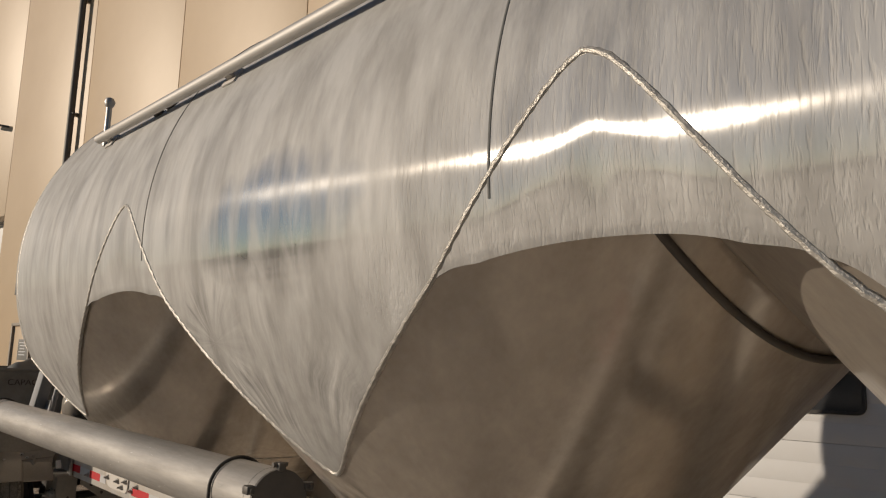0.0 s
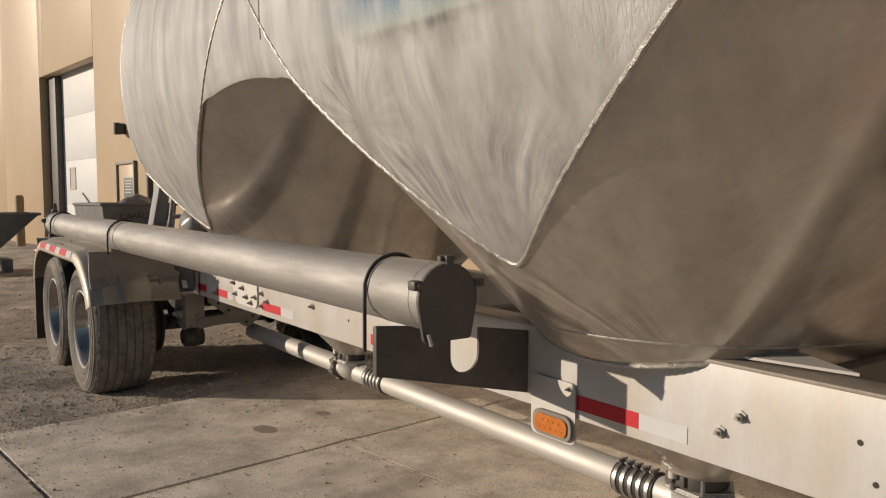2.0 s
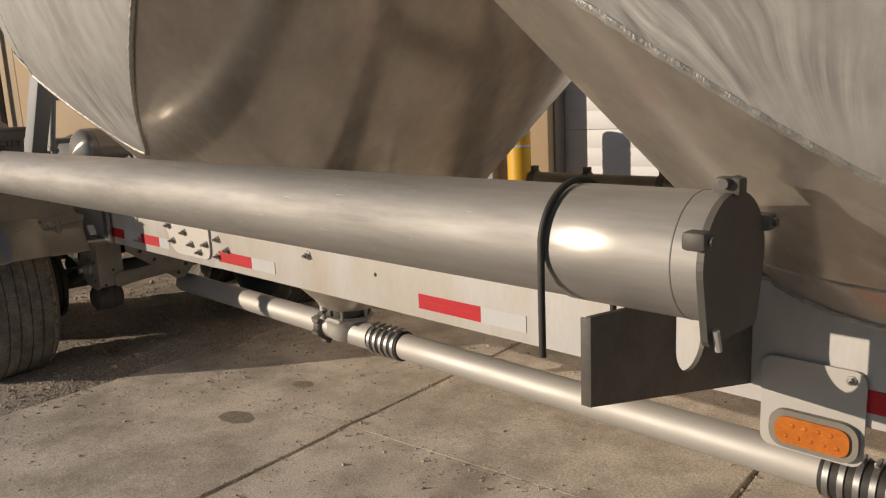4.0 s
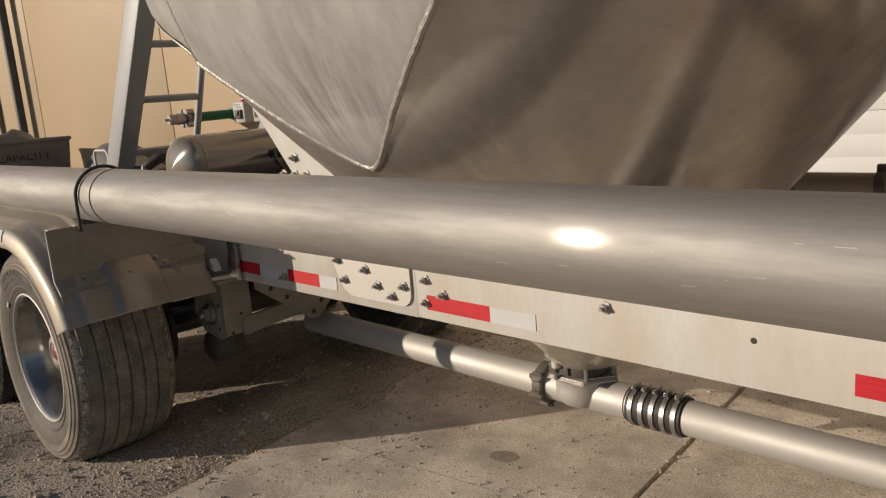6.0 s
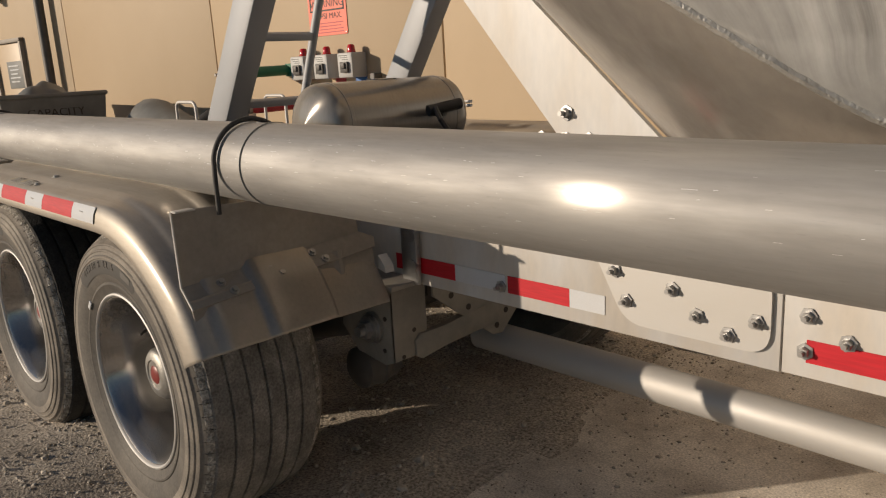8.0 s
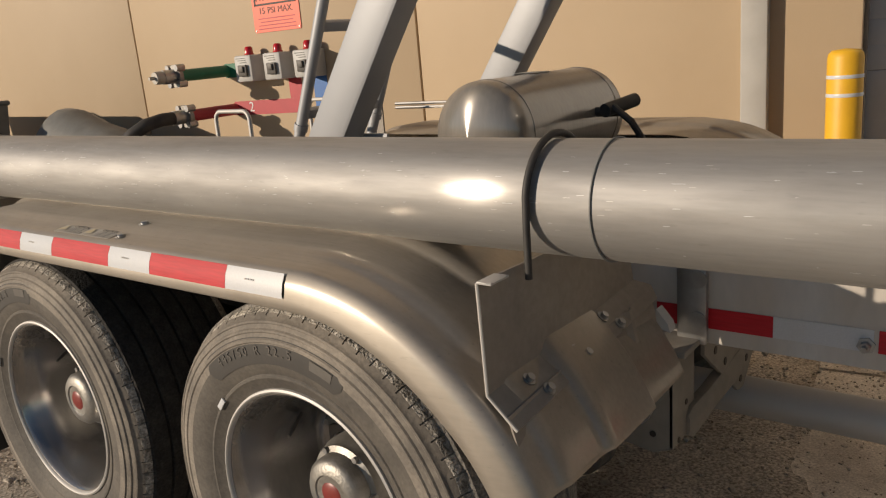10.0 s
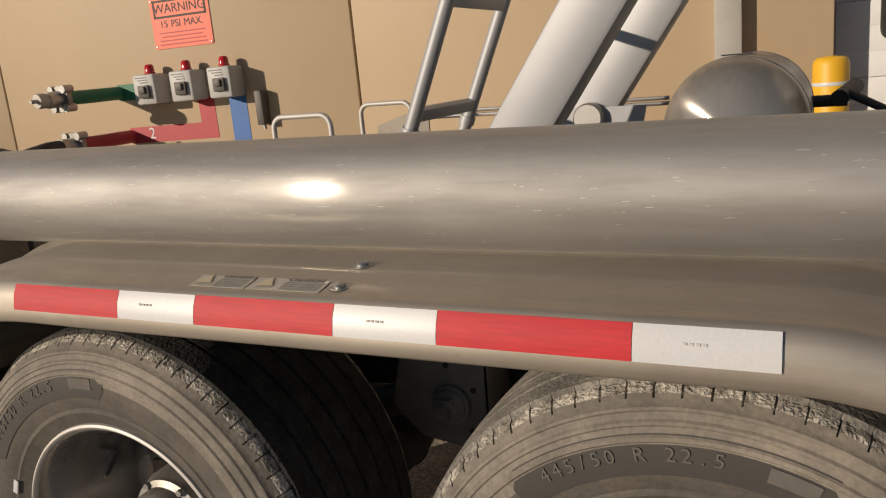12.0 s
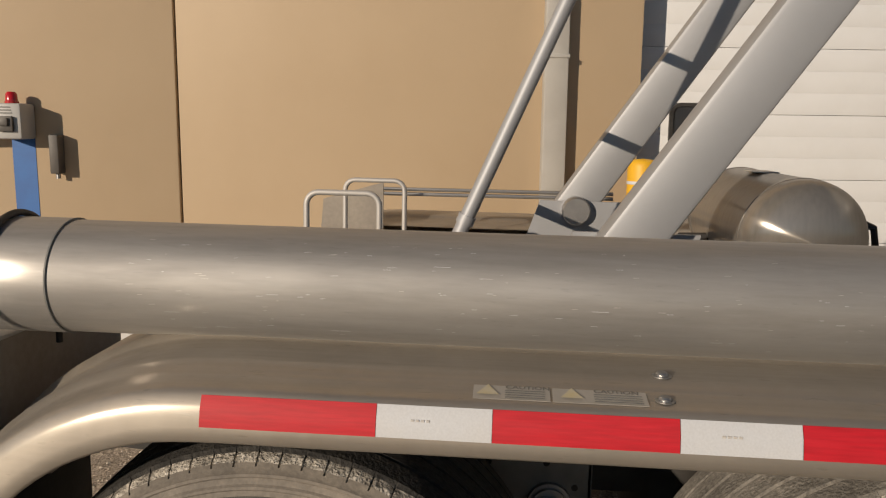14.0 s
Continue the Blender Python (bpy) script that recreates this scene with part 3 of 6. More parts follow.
sign = thing("warning_sign", "orange warning sign with black lettering screwed to the tan wall", "sign", at=on_wall(-1.68, 0.004, 2.12))
bm = bmesh.new()
prism(bm, rounded([(-0.315, -0.222), (0.315, -0.222), (0.315, 0.222), (-0.315, 0.222)], 0.025), 0.004, pose(0, -0.004, 0))
part("sign_panel", bm, ORANGE, sign, smooth=False)
bm = bmesh.new()
for c_, s_ in (((0, -0.0055, 0.195), (0.56, 0.003, 0.018)), ((0, -0.0055, 0.055), (0.56, 0.003, 0.018)), ((-0.272, -0.0055, 0.125), (0.018, 0.003, 0.158)), ((0.272, -0.0055, 0.125), (0.018, 0.003, 0.158))):
    box(bm, c_, s_)
part("border", bm, INK, sign, smooth=False)
for words, size, x, z in (("WARNING", 0.115, 0, 0.125), ("15", 0.088, -0.185, -0.01), ("PSI", 0.088, -0.055, -0.01), ("MAX.", 0.088, 0.135, -0.01)):
    part("lettering", text_bm(words, size, 0.0008), INK, sign, at=pose(x, -0.0052, z), smooth=False)
bm = bmesh.new()
for k, w in enumerate((0.50, 0.44, 0.50, 0.52)):
    box(bm, (0.0, -0.005, -0.085 - 0.034 * k), (w, 0.002, 0.009))
part("small_print", bm, REDPAINT, sign, smooth=False)
for x in (-0.295, 0.295):
    for z in (-0.2, 0.2):
        bm = bmesh.new()
        rod(bm, (x, -0.003, z), (x, -0.010, z), 0.007, 10)
        part("screw", bm, STEEL, sign)

first_box = None
for k, u in enumerate((-2.02, -1.62, -1.22)):
    at = on_wall(u, 0, 1.55)
    if first_box is None:
        sw = thing("valve_control_box", "grey control box with a red beacon on the tan wall", "control box", "control boxes on the wall", at)
        bm = bmesh.new()
        box(bm, (0, -0.12, 0), (0.235, 0.235, 0.27), 0.02)
        part("housing", bm, GREYPAINT, sw)
        bm = bmesh.new()
        box(bm, (0.01, -0.255, -0.02), (0.115, 0.03, 0.115), 0.008)
        box(bm, (0.01, -0.275, -0.005), (0.06, 0.03, 0.06), 0.006)
        part("switch", bm, DARK, sw)
        bm = bmesh.new()
        for j in range(3):
            box(bm, (-0.02 + 0.015 * j, -0.239, 0.105 - 0.022 * j), (0.13 - 0.02 * j, 0.004, 0.008))
        part("label_lines", bm, BINPAINT, sw, smooth=False)
        bm = bmesh.new()
        lathe(bm, [(0.0, 0.225), (0.028, 0.222), (0.042, 0.205), (0.044, 0.155), (0.05, 0.15), (0.05, 0.133)], 20, "z", (0, -0.12, 0))
        part("beacon", bm, REDLENS, sw, "red beacon lamp")
        first_box = sw
    else:
        copy_thing(first_box, at)


def stripe(label, mat, rects, number=None):
    ob = thing("painted_stripe", label, "painted stripe", at=WALL_AT, kind="structure")
    for x0, x1, z0, z1 in rects:
        bm = bmesh.new()
        box(bm, ((x0 + x1) / 2, -0.002, (z0 + z1) / 2), (x1 - x0, 0.003, z1 - z0))
        part("stripe_field", bm, mat, ob, smooth=False)
    if number:
        part("number", text_bm(number[0], 0.15, 0.0008), WHITE, ob, at=pose(number[1], -0.0048, number[2]), smooth=False)


stripe("green painted pipe stripe on the tan wall", GREENPAINT, [(-2.52, -2.12, 1.47, 1.62)], ("2", -2.24, 1.53))
stripe("red painted pipe stripe running to a control box", REDPAINT, [(-2.45, -1.46, 1.06, 1.21), (-1.63, -1.46, 1.2104, 1.44)], ("2", -2.2, 1.14))
stripe("blue painted pipe stripe below a control box", BLUEPAINT, [(-1.30, -1.12, 0.5, 1.44)])


def wall_pipe(u, z, length, mat, label, cap_it):
    """A filling pipe that stands out of the wall, with a bolted flange at its end."""
    ob = thing("filling_pipe", label, "pipe", "filling pipes in the wall", at=WALL_AT)
    a, b = Vector((u, 0.02, z)), Vector((u - 0.10, -length, z - 0.01))
    d = (b - a).normalized()
    bm = bmesh.new()
    rod(bm, a, b, 0.062, 24)
    part("pipe", bm, mat, ob)
    for nm, p0, p1, r, mt in (("flange", b - d * 0.02, b + d * 0.025, 0.115, CAST), ("coupling", b + d * 0.025, b + d * 0.16, 0.072, STEEL)):
        bm = bmesh.new()
        rod(bm, p0, p1, r, 24)
        fl = part(nm, bm, mt, ob)
        if nm == "flange":
            q = d.to_track_quat("Z", "Y")
            for k in range(4):
                o = q @ Vector((0.115 * math.cos(k * 1.571 + 0.8), 0.115 * math.sin(k * 1.571 + 0.8), 0))
                bm = bmesh.new()
                rod(bm, p0 + o - d * 0.03, p1 + o + d * 0.02, 0.036, 12)
                part("bolt_lug", bm, STEEL, fl)
    if cap_it:
        bm = bmesh.new()
        lathe(bm, [(0.0, 0.0), (0.06, 0.0), (0.066, 0.02), (0.066, 0.09)], 20, "z")
        bmesh.ops.transform(bm, matrix=Matrix.Translation(b + d * 0.25) @ (-d).to_track_quat("Z", "Y").to_matrix().to_4x4(), verts=bm.verts[:])
        rod(bm, b + d * 0.25, b + d * 0.31, 0.018, 10)
        part("end_cap", bm, LABEL, ob)
    else:
        bm = bmesh.new()
        p = b + d * 0.14
        pts = [p, p + d * 0.15, p + d * 0.3 + Vector((-0.04, 0, -0.03)), p + d * 0.42 + Vector((-0.14, 0, -0.12)), p + d * 0.5 + Vector((-0.3, 0, -0.35)), p + d * 0.52 + Vector((-0.36, 0, -0.7)), p + d * 0.52 + Vector((-0.36, 0, -1.02))]
        fine = []
        for i in range(len(pts) - 1):
            for k in range(4):
                fine.append(pts[i].lerp(pts[i + 1], k / 4))
        fine.append(pts[-1])
        bent_tube(bm, fine, 0.066, 16)
        part("hose", bm, BLACK, ob, "black rubber hose")
    return ob


wall_pipe(-2.50, 1.545, 0.62, GREENPAINT, "green capped filling pipe with a bolted flange", True)
wall_pipe(-2.44, 1.13, 0.62, REDPAINT, "red filling pipe with a black hose attached", False)

hook = thing("hose_hook", "dark steel hanger bracket on the tan wall", "bracket", at=on_wall(-0.93, 0, 1.30))
bm = bmesh.new()
box(bm, (0, -0.06, 0), (0.07, 0.12, 0.30), 0.008)
part("bracket_body", bm, DARK, hook)
bm = bmesh.new()
rod(bm, (0, -0.06, -0.15), (0, -0.06, -0.19), 0.018, 10)
part("bracket_pin", bm, STEEL, hook)

bollard = thing("bollard", "yellow steel bollard with pale bands beside the overhead door", "bollard", at=on_wall(3.585, 0.42, 0))
bm = bmesh.new()
lathe(bm, [(0.112, 0.0), (0.112, 1.27), (0.105, 1.30), (0.085, 1.32), (0.0, 1.33)], 32)
part("post", bm, YELLOW, bollard)
for z in (1.03, 1.15):
    bm = bmesh.new()
    lathe(bm, [(0.1135, z - 0.012), (0.1145, z - 0.01), (0.1145, z + 0.01), (0.1135, z + 0.012)], 32)
    part("band", bm, WHITE, bollard)

post = thing("bollard", "brown rusty bollard beside a roll-up door", "bollard", at=on_wall(-17.75, 0.6, 0))
bm = bmesh.new()
lathe(bm, [(0.13, 0.0), (0.13, 1.55), (0.10, 1.62), (0.0, 1.64)], 24)
part("post", bm, POST, post)


# ---- bins ----
def tilt_bin(at, label, words=None, w=1.9, dep=1.3, h=1.0, taper=0.12):
    ob = thing("tilt_bin", label, "bin", "steel bins", at)
    bm = bmesh.new()
    top = [(-w / 2, -dep / 2), (w / 2, -dep / 2), (w / 2, dep / 2), (-w / 2, dep / 2)]
    bot = [(-w / 2 + taper, -dep / 2 + 0.1), (w / 2 - 0.10, -dep / 2 + 0.1), (w / 2 - 0.10, dep / 2 - 0.1), (-w / 2 + taper, dep / 2 - 0.1)]
    t = 0.015
    o1 = [bm.verts.new((x, y, h)) for x, y in top]
    o0 = [bm.verts.new((x, y, 0.25)) for x, y in bot]
    i1 = [bm.verts.new((x * (1 - 2 * t / w), y * (1 - 2 * t / dep), h)) for x, y in top]
    i0 = [bm.verts.new((x * 0.98, y * 0.97, 0.27)) for x, y in bot]
    for k in range(4):
        m = (k + 1) % 4
        bm.faces.new((o0[k], o0[m], o1[m], o1[k]))
        bm.faces.new((i0[k], i0[m], i1[m], i1[k]))
        bm.faces.new((o1[k], o1[m], i1[m], i1[k]))
    bm.faces.new(o0), bm.faces.new(i0)
    part("tub", bm, BINPAINT, ob)
    bm = bmesh.new()
    for a, b in zip(top, top[1:] + top[:1]):
        rod(bm, (*a, h), (*b, h), 0.03, 10)
    part("rim", bm, BINPAINT, ob)
    for x in (-0.5, 0.5):
        bm = bmesh.new()
        box(bm, (x, 0, 0.125), (0.16, dep - 0.2, 0.25), 0.01)
        part("base_beam", bm, BINPAINT, ob)
    if words:
        part("lettering", text_bm(words, 0.15, 0.0008), INK, ob, at=pose(0.0, -dep / 2 + 0.012, h - 0.22, -5), smooth=False)
    return ob


tilt_bin(pose(-8.25, 2.65, GZ + 0.01, 0, 0, 90), "grey steel tipping bin with stencilled capacity mark", "CAPACITY", 1.3, 2.5, 1.35)
tilt_bin(pose(-10.45, 0.35, GZ + 0.01, 0, 0, 270), "grey steel tipping bin beside the trailer yard", None, 2.15, 1.2, 1.15, 0.95)
load = thing("rubbish_sheet", "crumpled dark sheet and a stick lying in the bin", "rubbish", at=pose(-8.0, 2.65, 1.12, 0, 0, 90))
bm = bmesh.new()
g = bmesh.ops.create_grid(bm, x_segments=24, y_segments=16, size=0.5)["verts"]
for v in g:
    v.co.x *= 0.95
    v.co.z = 0.46 * math.exp(-((v.co.x - 0.2) / 0.5) ** 2) * math.exp(-(v.co.y / 0.5) ** 2) + 0.1 * noise.noise((v.co.x * 4, v.co.y * 4, 2))
part("sheet", bm, BINPAINT, load)
bm = bmesh.new()
rod(bm, (-0.42, 0.3, 0.05), (-0.62, 0.75, 0.5), 0.018, 8)
part("stick", bm, PLATE, load)

# a dark covered heap by the wall, beside the bin
heap = thing("covered_heap", "dark blue-grey tarpaulin drawn over a heap by the wall", "tarpaulin", at=pose(-5.9, 3.55, GZ))
bm = bmesh.new()
cols = []
HEAP = [(-0.80, 0.0), (-0.72, 0.95), (-0.62, 1.03), (-0.45, 1.18), (-0.30, 1.245), (-0.10, 1.215), (0.25, 1.10), (0.75, 0.98), (1.15, 0.88), (1.22, 0.0)]
for y in np.linspace(-0.4, 0.4, 9):
    e = 1 - 0.35 * abs(y / 0.4) ** 3
    cols.append([bm.verts.new((x, float(y) + 0.02 * noise.noise((x * 3, y * 3, 1)), z * e + 0.03 * noise.noise((x * 3, float(y) * 4, 5)) * (z > 0))) for x, z in HEAP])
for a, b in zip(cols, cols[1:]):
    for k in range(len(HEAP) - 1):
        bm.faces.new((a[k], b[k], b[k + 1], a[k + 1]))
for c in (cols[0], cols[-1]):
    bm.faces.new(c)
part("tarpaulin", bm, BINPAINT, heap)

# ---- trailer: runs along x, its rear towards -x, its near side towards -y ----
SLOPE = 0.010
trailer = thing("bulk_trailer", "polished aluminium pneumatic bulk tank trailer with white frame rails", "trailer",
                at=pose(4.7, 0, 0, 0, math.degrees(math.atan(SLOPE)), 0) @ pose(-4.7, 0, 0))
CY, TR, TZ = 1.27, 1.27, 2.2
PITCH = 2.565
HOPPERS = (3.41, 3.41 + PITCH, 3.41 + 2 * PITCH, 3.41 + 3 * PITCH)
MIDS = tuple(h + PITCH * 0.503 for h in HOPPERS)
SQUASH = 0.88                 # the hoppers are a little narrower along the trailer than across it
CONE0 = 0.405                 # height of the cones' common tip level: radius = z - CONE0
X0, X1 = 2.97, 13.3


def local(x, z):
    """Height in the sloping trailer for a level height at x."""
    return z + SLOPE * (x - 4.7)


def weld_angle(x):
    """Angle below the axis at which the barrel meets the nearest hopper cone."""
    dx = min((x - h) / (0.96 - 0.035 * min((x - h) / 1.2, 1) ** 2) if x > h else (h - x) / 0.92 for h in HOPPERS)
    a = radians(35)
    while a > radians(-45):
        if math.hypot(dx, TR * math.cos(a)) > TZ + TR * math.sin(a) - CONE0:
            return a
        a -= 0.002
    return radians(-45)


def flank(x, start=-0.02):
    """How much lower the sheet runs on the forward flank of the second crotch, as an angle."""
    d = x - MIDS[1]
    up, down = min(max((d - start) / 0.5, 0), 1), min(max((d - 0.75) / 0.45, 0), 1)
    return 0.052 * up * up * (3 - 2 * up) * (1 - down * down * (3 - 2 * down))


def arch_angle(x):
    """The lower edge of the barrel sheet: the weld line, but an arch across each crotch between two hoppers."""
    a = weld_angle(x)
    k = min(abs(x - m) for m in MIDS[:3])
    if k < 0.7:
        z = 1.965 - 0.25 * k ** 2 - 2.2 * max(k - 0.28, 0) ** 2
        b = math.asin((z - TZ) / TR)
        t = min(max((k - 0.30) / 0.20, 0), 1)
        t = t * t * (3 - 2 * t)
        a = min(a, b + (a - b) * t)
    return a - 0.7 * flank(x, 0.16)


def on_barrel(x, a, out=0.0):
    return Vector((x, CY - (TR + out) * math.cos(a), TZ + (TR + out) * math.sin(a)))


def pressed(x, a):
    """The sheet below each peak is pressed in behind a creased inverted V."""
    if a > 0.2:
        return 0.0
    z = TZ + TR * math.sin(a)
    m = min(MIDS[:3], key=lambda q: abs(x - q)) + 0.022
    d = min(2.22 - 0.64 * (m - x) - z, 2.22 - 0.75 * (x - m) - z) / 1.2
    t = min(max(d / 0.14, 0), 1)
    return -0.0075 * t * t * (3 - 2 * t) * min(max((0.62 - abs(x - m)) / 0.2, 0), 1)


bm = bmesh.new()
cols = []
for x in np.linspace(X0, X1, 520):
    x = float(x)
    a0 = arch_angle(x)
    cols.append([bm.verts.new(on_barrel(x, a, pressed(x, a))) for a in (a0 + (math.pi - 2 * a0) * k / 160 for k in range(161))])
for a, b in zip(cols, cols[1:]):
    for k in range(160):
        bm.faces.new((a[k], b[k], b[k + 1], a[k + 1]))
barrel = part("tank_barrel", bm, ALU, trailer, "brushed aluminium tank barrel with swirl polishing marks")
sol = barrel.modifiers.new("thickness", "SOLIDIFY")
sol.thickness, sol.offset = 0.006, 0.0
barrel.modifiers.new("normals", "WEIGHTED_NORMAL").weight = 100

HEAD = 0.78


def inside_head(x, y, z):
    s = max(X0 - x, 0) / HEAD
    return s < 1 and (y - CY) ** 2 + (z - TZ) ** 2 <= (TR * math.sqrt(1 - s * s)) ** 2 + 1e-4


bm = bmesh.new()
lathe(bm, [(max(TR * math.cos(t), 0.004), X0 - HEAD * math.sin(t)) for t in np.linspace(0, math.pi / 2, 30)], 128, "x", (0, CY, TZ))
for v in bm.verts:
    # below, the head gives way to the rear flank of the last hopper
    v.co.z = max(v.co.z, CONE0 + math.hypot((v.co.x - HOPPERS[0]) / SQUASH, v.co.y - CY) + 0.006)
part("tank_rear_head", bm, ALU, trailer, "domed aluminium rear tank head")
bm = bmesh.new()
lathe(bm, [(max(TR * math.cos(t), 0.004), X1 + 0.4 * math.sin(t)) for t in np.linspace(0, math.pi / 2, 10)], 64, "x", (0, CY, TZ))
part("tank_front_head", bm, ALU, trailer)

RY, RB, RT = 0.75, 0.772, 1.06
SEG, LEV = 160, 44


def lip_radius(ca):
    """Radius at which a hopper's sheet ends over the rail: its edge dips in the middle."""
    t = SQUASH * 0.62 * ca
    return RT + 0.004 - 0.048 * max(0.0, 1 - (t / 0.36) ** 2) - CONE0


for i, h in enumerate(HOPPERS):
    bm = bmesh.new()
    rows = []
    for k in range(SEG):
        a = 2 * math.pi * k / SEG
        ca, sa = math.cos(a), math.sin(a)
        q = sa * sa + 1
        m = TZ - CONE0
        disc = 4 * m * m - 4 * q * (m * m - TR * TR)
        top = (2 * m + math.sqrt(disc)) / (2 * q) if disc > 0 else 0.9
        lim = (1.15 if (i == 0 and ca < 0) else PITCH / 2) / SQUASH
        if abs(ca) > 1e-6:
            top = min(top, lim / abs(ca))
        if i == 0 and ca < 0:
            while top > 0.5 and not inside_head(h + SQUASH * top * ca, CY + top * sa, top + CONE0):
                top -= 0.01
        lip = lip_radius(ca)
        reach = np.concatenate([np.linspace(0.13, lip - 0.012, 8), np.linspace(lip, max(top, lip + 0.05), LEV - 8)])
        rows.append([bm.verts.new((h + SQUASH * r * ca, CY + (min(max(r * sa, RY + 0.016 - CY), CY - RY - 0.016) if r < lip - 0.001 else r * sa), r + CONE0)) for r in reach])
    for k in range(SEG):
        a, b = rows[k], rows[(k + 1) % SEG]
        for j in range(LEV - 1):
            bm.faces.new((a[j], a[j + 1], b[j + 1], b[j]))
    hop = part("hopper", bm, CONE_ALU, trailer, "conical aluminium discharge hopper with faint rub marks")
    hs = hop.modifiers.new("thickness", "SOLIDIFY")
    hs.thickness, hs.offset = 0.006, 0.0
    hop.modifiers.new("normals", "WEIGHTED_NORMAL").weight = 100
    bm = bmesh.new()
    bent_tube(bm, [(h + SQUASH * 0.712 * math.cos(t), CY + 0.712 * math.sin(t), 0.712 + CONE0) for t in np.linspace(0, 2 * math.pi, 120, endpoint=False)], 0.0065, 8, True)
    part("ring_weld", bm, WELD, hop)


# dark stiffener strips in the crotches between the hoppers
for m in MIDS[:3]:
    bm = bmesh.new()
    w = 1.372
    bent_tube(bm, [(m - 0.07, CY + float(y), CONE0 + math.hypot(w, float(y)) - 0.012) for y in np.linspace(-1.0, 1.0, 60)], 0.012, 10)
    part("crotch_strip", bm, DARK, trailer, "dark joint strip between two hoppers")


def weld_path(x0, x1, n):
    pts = []
    for x in np.linspace(x0, x1, n):
        a = weld_angle(float(x))
        lift = 0.0
        k = min(abs(float(x) - m) for m in MIDS[:3])
        if k < 0.5:
            lift = 0.07 * (1 - (k / 0.5) ** 2) ** 1.5
            if k < 0.09:
                lift -= 0.018 * (1 - (k / 0.09)) ** 2
        lift -= flank(float(x))
        pts.append((float(x), a + lift))
    return pts


for i in range(len(HOPPERS) - 1):
    pts = weld_path(HOPPERS[i], HOPPERS[i + 1], 220)
    bm = bmesh.new()
    line = []
    for k, (x, a) in enumerate(pts):
        line.append(on_barrel(x, a, 0.001 + 0.0016 * math.sin(k * 2.2)))
    bent_tube(bm, line, 0.0085, 8)
    part("weld_bead", bm, WELD, barrel, "rippled aluminium weld bead")
bm = bmesh.new()
bent_tube(bm, [on_barrel(float(x), weld_angle(float(x)), 0.001) for x in np.linspace(X0, HOPPERS[0], 60)], 0.008, 8)
part("weld_bead", bm, WELD, barrel)
bm = bmesh.new()
bent_tube(bm, [on_barrel(X0, a, 0.0) for a in np.linspace(weld_angle(X0), math.pi - weld_angle(X0), 90)], 0.006, 8)
part("weld_bead", bm, WELD, barrel)
for x in (4.96, 7.0, 9.5):
    bm = bmesh.new()
    bent_tube(bm, [on_barrel(x, a, 0.0018) for a in np.linspace(weld_angle(x), math.pi - weld_angle(x), 120)], 0.0045, 8)
    part("sheet_seam", bm, BINPAINT, barrel, "dark seam between tank sheets")

# rail along the top of the tank
RAIL_A = radians(29.0)
bm = bmesh.new()
bent_tube(bm, [on_barrel(float(x), RAIL_A, 0.05) for x in np.linspace(3.85, 13.0, 12)], 0.024, 14)
rail = part("top_rail", bm, PIPE, trailer, "round aluminium rail along the tank top")
for x in (3.95, 5.35, 7.0, 8.6, 10.3, 12.0):
    bm = bmesh.new()
    a, b = on_barrel(x, RAIL_A, -0.005), on_barrel(x, RAIL_A, 0.04)
    box(bm, (a + b) / 2, (0.05, 0.02, (b - a).length + 0.01), 0.003, pose(0, 0, 0, 61, 0, 0))
    box(bm, on_barrel(x, RAIL_A, 0.006), (0.11, 0.075, 0.012), 0.003, pose(0, 0, 0, 61, 0, 0))
    part("rail_foot", bm, PIPE, rail)
bm = bmesh.new()
p = on_barrel(3.83, RAIL_A, 0.0)
rod(bm, p, p + Vector((0, 0, 0.24)), 0.016, 12)
lathe(bm, [(0.0, 0.06), (0.022, 0.052), (0.03, 0.03), (0.022, 0.008), (0.016, 0.0)], 14, "z", tuple(p + Vector((0, 0, 0.22))))
part("end_post", bm, STEEL, rail)
for x, a in ((4.55, 30.5), (4.68, 31.0), (4.95, 32.2)):
    bm = bmesh.new()
    box(bm, on_barrel(x, radians(a), 0.012), (0.09, 0.02, 0.03), 0.005, pose(0, 0, 0, 55, 0, 0))
    part("top_clip", bm, DARK, rail)

# ---- frame ----


def frame_beam(x0, x1, y, zb, zt, mat=PAINT, name="frame_rail", label="white painted frame rail", depth=0.012, flange=0.09, side=1):
    """A channel: a web with an upper and a lower flange turned inwards."""
    bm = bmesh.new()
    xm, w = (x0 + x1) / 2, x1 - x0
    box(bm, (xm, y + side * depth / 2, (zb + zt) / 2), (w, depth, zt - zb), 0.002)
    for z in (zb + depth / 2, zt - depth / 2):
        box(bm, (xm, y + side * (flange / 2 + depth / 2 + 0.001), z), (w - 0.002, flange - depth, depth - 0.001), 0.002)
    return part(name, bm, mat, trailer, label)


